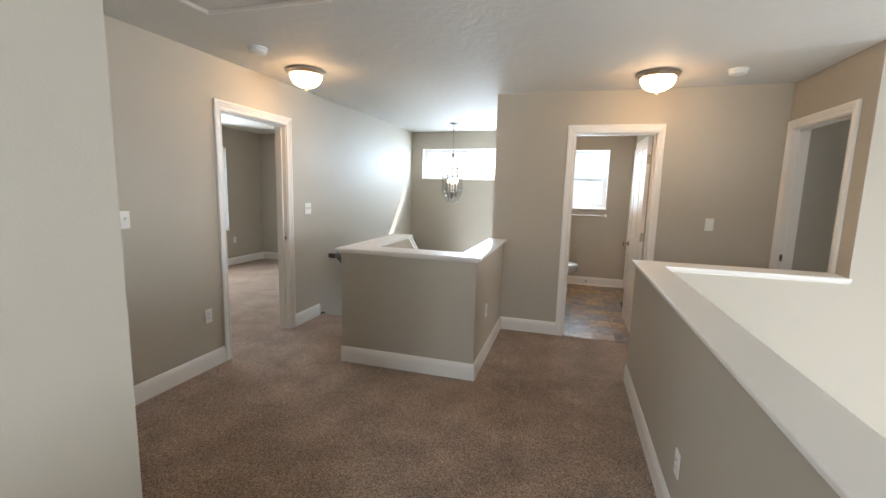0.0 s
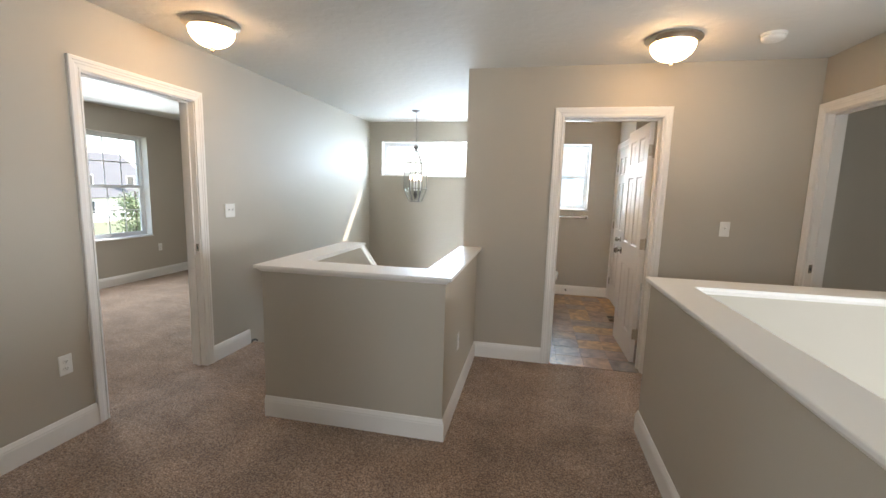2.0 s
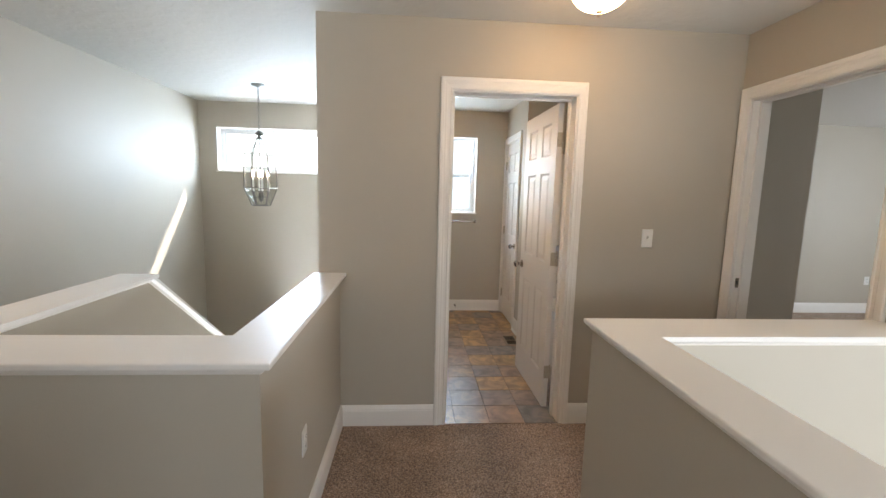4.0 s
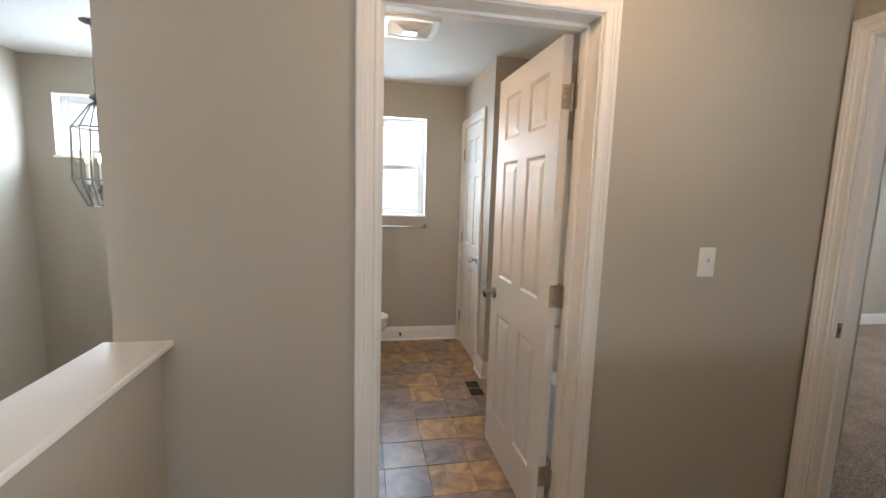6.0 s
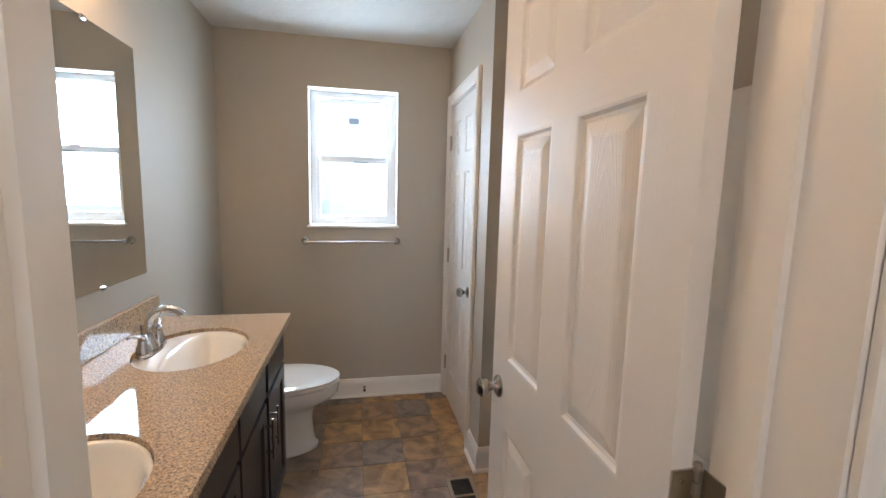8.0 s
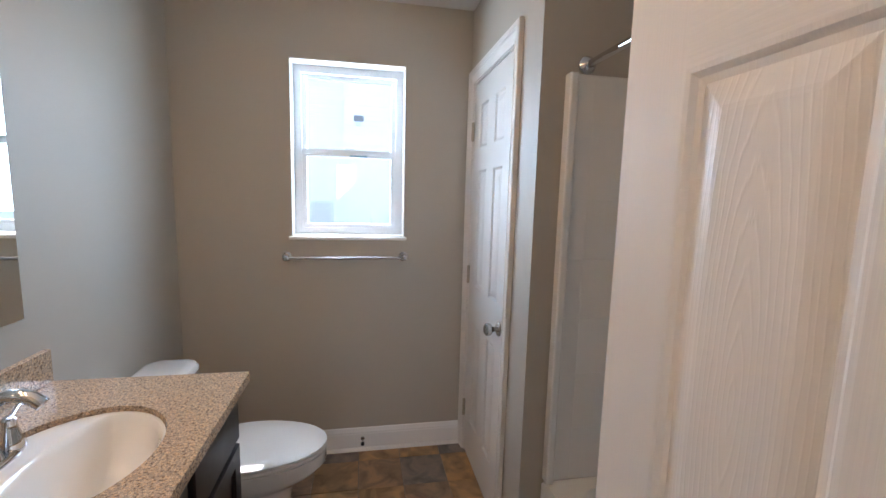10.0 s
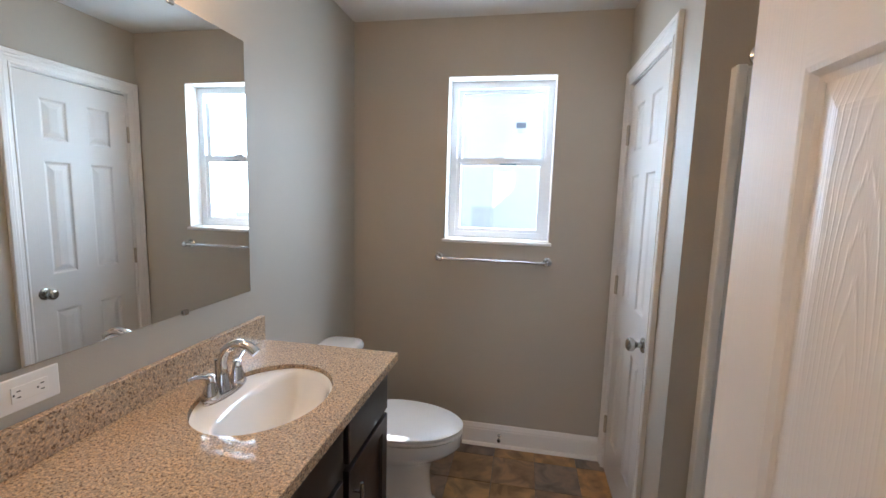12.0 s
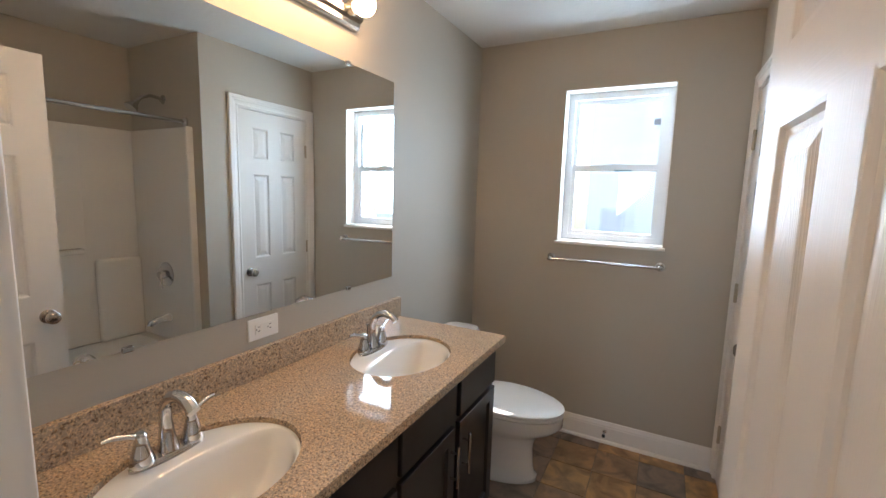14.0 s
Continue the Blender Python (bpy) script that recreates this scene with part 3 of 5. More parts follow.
# sloping cap along the stairs
_bm = sweep(bmesh.new(), [((-1.567, 4.56, CAPZ - 0.020), (1, 0, 0), (0, 0.6, 0.8)), ((-1.567, 6.35, CAPZ - 0.020 - 1.79 * SL), (1, 0, 0), (0, 0.6, 0.8))],
            [(-0.105, 0), (-0.105, 0.016), (-0.098, 0.022), (0.098, 0.022), (0.105, 0.016), (0.105, 0), (0.08, -0.004), (0.078, -0.02), (-0.078, -0.02), (-0.08, -0.004)])
structure("half_wall_cap_slope", _bm, WHITE, "white painted sloping cap that follows the stairs", "half wall cap")

# baseboards
baseboard([(XL, 3.006), (XL, 2.07), (XL + 0.168, 2.07 - 0.168)])
baseboard([(XL, 4.43), (XL, 3.967)])
baseboard([(0.111, YB), (-0.475, YB), (-0.475, 3.354), (-1.625, 3.354)])
baseboard([(0.69, -2.4), (0.69, 3.765), (XR, 3.765)])
baseboard([(XR, YB), (0.976, YB)])
baseboard([(-0.69, 0.87), (-0.69, -2.4)])
baseboard([(-2.67, YF), (-5.71, YF), (-5.71, 2.02)])
baseboard([(7.0, YF), (2.945, YF)])
baseboard([(1.085, YF), (BX0, YF), (BX0, 6.46)], shoe=True, z=-0.012)
baseboard([(BX1 + 0.07, JOG), (BX1, JOG), (BX1, 6.616)], shoe=True, z=-0.012)

# stairs going down
stair = thing("staircase", "carpeted staircase going down beside the wall", "stairs")
tagged(stair, kind="structure")
for _i in range(8):
    part("step", cube(XL + 0.002, -1.632, 4.47 + 0.25 * _i - 0.03, 4.47 + 0.25 * (_i + 1), -0.19 * (_i + 1) - 0.19, -0.19 * (_i + 1), bev=0.012), CARPET, stair)
part("stair_landing", cube(XL + 0.002, -0.602, 6.47, YF - 0.002, -1.83, -1.71), CARPET, stair)


# ---------------------------------------------------------------- doors and windows
def doorway(name, label, along, normal, a0, a1, origin, depth, both=True, stop_at=None, trim=1.0):
    d = thing(name, label, "door frame")
    tagged(d, kind="structure")
    casing(d, along, normal, a0, a1, DZ, origin, trim=trim)
    jambs(d, along, normal, a0, a1, DZ, origin, depth, stop_at)
    if both:
        back = Vector(origin) - Vector(normal) * depth
        casing(d, along, -Vector(normal), a0, a1, DZ, back, trim=trim)
    return d


bed_frame = doorway("door_1", "white painted open door frame of the bedroom", (0, 1, 0), (1, 0, 0), 3.068, 3.905, (XL, 0, 0), 0.12, stop_at=0.045)
bath_frame = doorway("door_2", "white painted door frame of the bathroom", (1, 0, 0), (0, -1, 0), 0.170, 0.932, (0, YB, 0), 0.152, stop_at=0.078, trim=0.74)
spare_frame = doorway("door_3", "white painted open door frame of the spare room", (0, 1, 0), (-1, 0, 0), 3.815, 4.632, (XR, 0, 0), 0.115, stop_at=0.045)
_A = DIAG.to_3x3() @ Vector((1, 0, 0))
_N = DIAG.to_3x3() @ Vector((0, 1, 0))
diag_frame = doorway("door_4", "white painted door frame in the diagonal wall", _A, _N, 0.30, 1.042, (XL, 2.07, 0), 0.115, both=False)
closet_frame = doorway("door_5", "white painted door frame of the linen closet", (0, 1, 0), (-1, 0, 0), 6.678, 7.317, (BX1, 0, 0), 0.1, both=False)

_m = Matrix.Translation((0.899, BY0 + 0.006, 0.012)) @ Matrix.Rotation(radians(90.9), 4, "Z") @ Matrix.Translation((0, 0.035, 0))
bath_door = door_leaf("bathroom_door", "white six-panel bathroom door standing open with a nickel knob", 0.719, 2.024, _m, 0.660)
for _z in (0.25, 1.03, 1.80):
    hinge(bath_door, _z)
_m = Matrix.Translation((BX1 + 0.038, 7.2985, 0.0)) @ Matrix.Rotation(radians(-90), 4, "Z")
closet_door = door_leaf("closet_door", "white six-panel linen closet door, shut, with a nickel knob", 0.602, 2.038, _m, 0.542)
for _z in (0.25, 1.03, 1.80):
    part("hinge", lathe(bmesh.new(), [(0, -0.052), (0.008, -0.047), (0.008, 0.047), (0, 0.052)], 12, Matrix.Translation((-0.004, -0.0425, _z))), HINGE, closet_door, "satin nickel hinge knuckle")
_m = DIAG @ Matrix.Translation((0.318, -0.04, 0.0))
hall_door = door_leaf("diagonal_door", "white six-panel door, shut, in the diagonal wall", 0.706, 2.03, _m, 0.645)


def strike(parent, m):
    bm = cube(-0.012, 0.012, -0.0015, 0, -0.03, 0.03, bev=0.001)
    bm.transform(m)
    p = part("strike_plate", bm, NICKEL, parent, "satin nickel strike plate")
    bm = cube(-0.005, 0.005, -0.002, -0.0012, -0.012, 0.012)
    bm.transform(m)
    part("latch_hole", bm, SLOT, p)


strike(bed_frame, Matrix.Translation((XL - 0.025, 3.8885, 0.95)))
strike(spare_frame, Matrix.Translation((XR + 0.03, 4.6155, 0.95)))


STICKER = mat("blue_grey_sticker", (0.25, 0.42, 0.5), 0.5)


def window(name, label, w, h, m, sashes=2, grid=None, recess=0.10):
    """A vinyl window in an opening of a wall: the opening's inner edge is the plane y = 0, outside is +y."""
    win = thing(name, label, "window", m=m)
    tagged(win, kind="structure")

    def ring(bm, x0, x1, z0, z1, y0, y1, t):
        prof = [(0, y0), (t, y0), (t, y1), (0, y1)]
        rows = [((x0, 0, z0), (1, 0, 1), (0, 1, 0)), ((x1, 0, z0), (-1, 0, 1), (0, 1, 0)), ((x1, 0, z1), (-1, 0, -1), (0, 1, 0)), ((x0, 0, z1), (1, 0, -1), (0, 1, 0))]
        return sweep(bm, rows, prof, True)
    part("window_frame", ring(bmesh.new(), 0.002, w - 0.002, 0.002, h - 0.002, recess, recess + 0.058, 0.042), VINYL, win)
    # Added white skin; gives the drywall returns their daylit brightness as colour.
    part("lit_return", ring(bmesh.new(), 0.0005, w - 0.0005, 0.0045, h - 0.0005, -0.003, recess, 0.005), WHITE, win)
    zs = [0.03, h / 2 + 0.0, h - 0.03] if sashes == 2 else [0.03, h - 0.03]
    for i in range(len(zs) - 1):
        y = recess + (0.006 if i == 0 else 0.030)
        z0, z1 = zs[i] - (0.018 if i else 0), zs[i + 1] + (0.018 if i == 0 and sashes == 2 else 0)
        sash = part("sash", ring(bmesh.new(), 0.034, w - 0.034, z0, z1, y, y + 0.022, 0.036), VINYL, win)
        g = part("pane", cube(0.068, w - 0.068, y + 0.009, y + 0.013, z0 + 0.034, z1 - 0.034), PANE, sash)
        g.visible_shadow = False
        if grid:
            nx, nz = grid
            for k in range(1, nx):
                x = 0.068 + (w - 0.136) * k / nx
                part("muntin", cube(x - 0.008, x + 0.008, y + 0.006, y + 0.0085, z0 + 0.034, z1 - 0.034), VINYL, sash)
            for k in range(1, nz):
                z = z0 + 0.034 + (z1 - z0 - 0.068) * k / nz
                part("muntin", cube(0.068, w - 0.068, y + 0.0062, y + 0.0083, z - 0.008, z + 0.008), VINYL, sash)
    if sashes == 2:
        for x in (w * 0.3, w * 0.7) if w > 0.7 else (w * 0.5,):
            part("sash_lock", cube(x - 0.03, x + 0.03, recess - 0.004, recess + 0.012, h / 2 + 0.018, h / 2 + 0.03, bev=0.004), VINYL, win)
    if sashes == 2:
        part("lift_rail", cube(0.06, w - 0.06, recess - 0.006, recess + 0.007, h / 2 - 0.022, h / 2 - 0.008, bev=0.002), VINYL, win)
        if not grid:
            part("sticker", cube(w * 0.50, w * 0.66, recess - 0.0075, recess - 0.0062, h / 2 - 0.020, h / 2 - 0.010), STICKER, win, "small blue-grey sticker")
    part("window_sill", cube(-0.012, w + 0.012, -0.018, recess, -0.014, 0.004, bev=0.004), WHITE, win)
    return win


window("window_1", "white vinyl bathroom window with two sashes, bright outside", 0.593, 0.908, pose(0.13, YF, 1.222))
window("window_2", "wide fixed white vinyl window high above the stairs", 1.675, 0.502, pose(-2.335, YF, 1.65), sashes=1)
window("window_3", "white vinyl bedroom window with two gridded sashes", 0.885, 1.46, pose(-5.71, 5.615, 0.64, 0, 0, 90), grid=(3, 2))
window("window_4", "second white vinyl bedroom window with gridded sashes", 0.885, 1.46, pose(-5.71, 4.59, 0.64, 0, 0, 90), grid=(3, 2))

# ---------------------------------------------------------------- landing things
def dome_lamp(x, y):
    lamp = thing("ceiling_lamp", "lit flush ceiling lamp with a bronze pan and frosted glass bowl", "ceiling lamp", "landing ceiling lamps", pose(x, y, CE))
    part("pan", lathe(bmesh.new(), [(0, 0), (0.155, 0), (0.165, -0.008), (0.168, -0.018), (0.158, -0.026), (0.150, -0.034), (0.143, -0.044), (0.135, -0.046), (0, -0.046)], 48), BRONZE, lamp, "antique bronze pan", True)
    prof = [(0.132, -0.046)] + [(0.132 * math.cos(a), -0.046 - 0.102 * math.sin(a)) for a in [i * math.pi / 20 for i in range(1, 10)]] + [(0, -0.148)]
    part("glass_bowl", lathe(bmesh.new(), prof, 40), DOME, lamp, "glowing frosted glass bowl", True)
    part("finial", lathe(bmesh.new(), [(0, -0.142), (0.014, -0.145), (0.015, -0.153), (0.008, -0.159), (0.011, -0.166), (0.006, -0.175), (0, -0.178)], 16), BRONZE, lamp, smooth=True)
    return lamp


dome_lamp(-2.05, 3.53)
dome_lamp(0.785, 4.15)


def smoke_alarm(x, y):
    a = thing("smoke_alarm", "round white plastic smoke alarm on the ceiling", "smoke alarm", "smoke alarms", pose(x, y, CE))
    part("base", lathe(bmesh.new(), [(0, 0), (0.07, 0), (0.07, -0.012), (0.066, -0.014), (0, -0.014)], 32), PLASTIC, a, smooth=True)
    part("cover", lathe(bmesh.new(), [(0, -0.014), (0.062, -0.0145), (0.064, -0.022), (0.060, -0.034), (0.050, -0.041), (0.02, -0.043), (0, -0.043)], 32), PLASTIC, a, smooth=True)
    part("test_button", lathe(bmesh.new(), [(0.014, -0.042), (0.013, -0.046), (0, -0.047)], 16), PLASTIC, a, smooth=True)
    return a


smoke_alarm(-2.05, 2.94)
smoke_alarm(1.345, 4.16)

# attic hatch
hatch = thing("attic_hatch", "white attic hatch panel with a moulded frame in the ceiling", "attic hatch", m=pose(-1.885, 1.60, CE))
_rows = [((0, 0, 0), (1, 1, 0), (0, 0, -1)), ((0.80, 0, 0), (-1, 1, 0), (0, 0, -1)), ((0.80, 0.74, 0), (-1, -1, 0), (0, 0, -1)), ((0, 0.74, 0), (1, -1, 0), (0, 0, -1))]
part("frame", sweep(bmesh.new(), _rows, [(0, 0.0), (0, 0.016), (0.006, 0.022), (0.02, 0.022), (0.03, 0.014), (0.036, 0.0)], True), WHITE, hatch)
part("gap", cube(0.03, 0.77, 0.03, 0.71, -0.003, -0.0005), SLOT, hatch)
part("panel", cube(0.042, 0.758, 0.042, 0.698, -0.012, -0.003), CEIL, hatch)

plate("light_switch", "white double light switch beside the bedroom door", facing(XL, 4.235, 1.225, "+x"), "switch", 2)
plate("light_switch", "white single light switch on the landing wall", facing(XL, 2.25, 1.225, "+x"), "switch", 1)
plate("light_switch", "white light switch beside the bathroom door", facing(1.42, YB, 1.208, "-y"), "switch", 1)
plate("wall_outlet", "white wall outlet beside the bedroom door", facing(XL, 2.86, 0.42, "+x"), "outlet")
plate("wall_outlet", "white wall outlet on the stairwell half wall", facing(-0.475, 3.82, 0.43, "+x"), "outlet")
plate("wall_outlet", "white wall outlet low on the foyer half wall", facing(0.69, 2.16, 0.32, "-x"), "outlet")
plate("wall_outlet", "white wall outlet on the bedroom wall", facing(-5.71, 6.62, 0.44, "+x"), "outlet")
plate("wall_outlet", "white wall outlet in the spare room", facing(6.08, YF, 0.43, "-y"), "outlet")

plate("wall_outlet", "white wall outlet low behind the bathroom door", facing(0.985, BY0, 0.60, "+y"), "outlet")

# handrail on the left wall, going down
rail = thing("handrail", "dark wooden handrail on metal brackets beside the stairs", "handrail", m=pose(XL + 0.065, 4.63, 0.655))
_d = Vector((0, 0.25, -0.19)).normalized()
_u = Vector((0, 0.19, 0.25)).normalized()
_prof = [(-0.020, -0.028), (0.020, -0.028), (0.024, -0.006), (0.028, 0.008), (0.022, 0.024), (0.0, 0.030), (-0.022, 0.024), (-0.028, 0.008), (-0.024, -0.006)]
part("rail", sweep(bmesh.new(), [((0, 0, 0), (1, 0, 0), (0, 0, 1)), ((0, 0.10, 0), (1, 0, 0), (0, 0.32, 0.95)), (Vector((0, 0.10, 0)) + _d * 1.9, (1, 0, 0), _u)], _prof), DARKWOOD, rail)
part("rail_return", cube(-0.063, 0.0, 0.0, 0.045, -0.026, 0.026, bev=0.006), DARKWOOD, rail)
for _k in (0.18, 1.2):
    _p = Vector((0, 0.10, 0)) + _d * _k
    part("bracket", tube(bmesh.new(), [_p + Vector((0, 0, -0.03)), _p + Vector((-0.005, 0, -0.06)), _p + Vector((-0.03, 0, -0.085)), _p + Vector((-0.0645, 0, -0.085))], 0.007, 10), BRONZE, rail, "dark metal bracket")

# dark edging where the carpet meets the wall at the top step
_bm = tube(bmesh.new(), [(XL + 0.010, 4.435, -0.012), (XL + 0.014, 4.455, 0.004), (XL + 0.02, 4.48, 0.006), (XL + 0.026, 4.505, -0.012)], 0.008, 8)
tagged(link("carpet_edging", _bm, RUBBER, smooth=True), "dark rubber edging strip at the top of the stairs", "edging")

# lantern chandelier over the stairs
lan = thing("lantern_chandelier", "hanging pewter lantern with clear glass panels and lit candle bulbs", "chandelier", m=pose(-1.545, 6.50, CE))
part("canopy", lathe(bmesh.new(), [(0, 0), (0.062, 0), (0.062, -0.006), (0.045, -0.016), (0.012, -0.022), (0, -0.03)], 28), PEWTER, lan, smooth=True)
_N = 15
for _k in range(_N):
    bm = bmesh.new()
    ring = [(0.008 * math.cos(a), 0, 0.0175 * math.sin(a)) for a in [i * math.pi / 5 for i in range(10)]]
    pts = [Vector(p) for p in ring] + [Vector(ring[0])]
    tube(bm, pts, 0.0022, 6)
    bm.transform(Matrix.Translation((0, 0, -0.042 - 0.0275 * _k)) @ Matrix.Rotation(math.pi / 2 * (_k % 2), 4, "Z"))
    part("chain_link", bm, PEWTER, lan)
_zt = -0.43
part("crown", lathe(bmesh.new(), [(0, _zt), (0.014, _zt - 0.005), (0.034, _zt - 0.022), (0.040, _zt - 0.034), (0.030, _zt - 0.044), (0.014, _zt - 0.052), (0.018, _zt - 0.062), (0.045, _zt - 0.078), (0.052, _zt - 0.085), (0, _zt - 0.086)], 24), PEWTER, lan, "turned pewter crown", True)
_hex = [(math.cos(i * math.pi / 3 + 0.3), math.sin(i * math.pi / 3 + 0.3)) for i in range(6)]
LEV = [(0.045, _zt - 0.085), (0.140, _zt - 0.225), (0.152, _zt - 0.552), (0.083, _zt - 0.722)]
for _i in range(6):
    (cx, cy), (ex, ey) = _hex[_i], _hex[(_i + 1) % 6]
    part("rib", tube(bmesh.new(), [(cx * r, cy * r, z) for r, z in LEV], 0.006, 6), PEWTER, lan)
    for r, z in LEV[1:]:
        part("crossbar", tube(bmesh.new(), [(cx * r, cy * r, z), (ex * r, ey * r, z)], 0.0055, 6), PEWTER, lan)
    for (r, z), (q, y) in zip(LEV, LEV[1:]):
        bm = bmesh.new()
        c = [Vector((cx * r, cy * r, z)), Vector((ex * r, ey * r, z)), Vector((ex * q, ey * q, y)), Vector((cx * q, cy * q, y))]
        nrm = (c[1] - c[0]).cross(c[3] - c[0]).normalized() * 0.0015
        a = [bm.verts.new(p + nrm) for p in c]
        b = [bm.verts.new(p - nrm) for p in c]
        bm.faces.new(a)
        bm.faces.new(b[::-1])
        for k in range(4):
            bm.faces.new((a[k], b[k], b[(k + 1) % 4], a[(k + 1) % 4]))
        g = part("glass_panel", bm, LANTERN, lan)
        g.visible_shadow = False
part("stem", tube(bmesh.new(), [(0, 0, _zt - 0.08), (0, 0, _zt - 0.670)], 0.006, 10), PEWTER, lan)
part("hub", lathe(bmesh.new(), [(0, _zt - 0.690), (0.012, _zt - 0.680), (0.022, _zt - 0.650), (0.030, _zt - 0.630), (0.020, _zt - 0.610), (0.008, _zt - 0.590), (0, _zt - 0.590)], 16), PEWTER, lan, smooth=True)
for _i in range(4):
    a = _i * math.pi / 2 + 0.5
    c, s = math.cos(a), math.sin(a)
    arm = part("candle_arm", tube(bmesh.new(), [(0.01 * c, 0.01 * s, _zt - 0.630), (0.04 * c, 0.04 * s, _zt - 0.645), (0.065 * c, 0.065 * s, _zt - 0.630), (0.07 * c, 0.07 * s, _zt - 0.590)], 0.004, 8), PEWTER, lan)
    part("drip_pan", lathe(bmesh.new(), [(0.004, _zt - 0.595), (0.02, _zt - 0.588), (0.022, _zt - 0.583), (0, _zt - 0.583)], 16, Matrix.Translation((0.07 * c, 0.07 * s, 0))), PEWTER, arm, smooth=True)
    part("candle", lathe(bmesh.new(), [(0.011, _zt - 0.583), (0.011, _zt - 0.445), (0, _zt - 0.445)], 14, Matrix.Translation((0.07 * c, 0.07 * s, 0))), PLASTIC, arm, "white candle sleeve", True)
    part("bulb", lathe(bmesh.new(), [(0.007, _zt - 0.445), (0.012, _zt - 0.425), (0.011, _zt - 0.408), (0.005, _zt - 0.385), (0, _zt - 0.375)], 14, Matrix.Translation((0.07 * c, 0.07 * s, 0))), FLAME, arm, "glowing candle bulb", True)

# ---------------------------------------------------------------- bathroom
VY0, VY1, VX = BY0 + 0.004, 6.425, 0.115
van = thing("bathroom_vanity", "espresso wood double vanity with bar handles", "vanity", m=pose(BX0, VY0, 0))
_w = VY1 - VY0
_d = VX - BX0
TOP = 0.885
part("carcass", cube(0.002, _d - 0.02, 0, _w, 0.10, TOP - 0.19), ESPRESSO, van)
part("end_panel", cube(0.002, _d - 0.02, _w - 0.018, _w, TOP - 0.19, TOP - 0.03), ESPRESSO, van)
part("end_panel", cube(0.002, _d - 0.02, 0, 0.018, TOP - 0.19, TOP - 0.03), ESPRESSO, van)
part("front_rail", cube(_d - 0.04, _d - 0.02, 0.018, _w - 0.018, TOP - 0.19, TOP - 0.03), ESPRESSO, van)
part("toe_kick", cube(0.002, _d - 0.09, 0.002, _w - 0.002, -0.0105, 0.10), ESPRESSO, van)


def shaker(name, y0, y1, z0, z1, flat=False):
    bm = bmesh.new()
    x = _d - 0.02
    if flat:
        box(bm, x, x + 0.019, y0, y1, z0, z1, 0.003, 1)
        return part(name, bm, ESPRESSO, van)
    rows = [((x, y0, z0), (0, 1, 1), (1, 0, 0)), ((x, y1, z0), (0, -1, 1), (1, 0, 0)), ((x, y1, z1), (0, -1, -1), (1, 0, 0)), ((x, y0, z1), (0, 1, -1), (1, 0, 0))]
    sweep(bm, rows, [(0, 0.0005), (0, 0.017), (0.002, 0.019), (0.052, 0.019), (0.056, 0.012), (0.06, 0.008), (0.06, 0.0005)], True)
    p = part(name, bm, ESPRESSO, van)
    part("panel", cube(x + 0.0006, x + 0.008, y0 + 0.058, y1 - 0.058, z0 + 0.058, z1 - 0.058), ESPRESSO, p)
    return p


def bar_pull(parent, y, z, tall=True):
    x = _d
    h = part("handle", tube(bmesh.new(), [(x + 0.027, y, z - 0.08), (x + 0.027, y, z + 0.08)], 0.0055, 12), NICKEL, parent, "brushed nickel bar handle", True)
    for dz in (-0.05, 0.05):
        part("post", tube(bmesh.new(), [(x - 0.002, y, z + dz), (x + 0.027, y, z + dz)], 0.0045, 10), NICKEL, h)


_bays = [(0.02, 0.375), (0.415, 0.77), (_w - 0.77, _w - 0.415), (_w - 0.375, _w - 0.02)]
for _k, (_a, _b) in enumerate(_bays):
    shaker("drawer_front", _a, _b, TOP - 0.205, TOP - 0.05, flat=True)
    _dr = shaker("door", _a, _b, 0.125, TOP - 0.225)
    bar_pull(_dr, _b - 0.03 if _k % 2 == 0 else _a + 0.03, TOP - 0.225 - 0.13)

# granite top with two oval cut-outs
SINKS = [(5.235 - VY0, 0.295), (6.025 - VY0, 0.295)]
top = thing("granite_countertop", "speckled beige granite countertop with a backsplash", "countertop", m=pose(BX0, VY0, TOP))
_tw, _td, _tt = _w + 0.012, _d + 0.028, 0.03


def loft_shell(rings):
    """A skin through rings of points, closed at the last one only."""
    bm = bmesh.new()
    vs = [[bm.verts.new(p) for p in r] for r in rings]
    n = len(vs[0])
    for p, q in zip(vs, vs[1:]):
        for k in range(n):
            bm.faces.new((p[k], p[(k + 1) % n], q[(k + 1) % n], q[k]))
    bm.faces.new(vs[-1])
    bmesh.ops.remove_doubles(bm, verts=bm.verts, dist=1e-5)
    return bm


def oval(cx, cy, a, b, n=48):
    return [(cx + a * math.cos(2 * math.pi * k / n), cy + b * math.sin(2 * math.pi * k / n)) for k in range(n)]


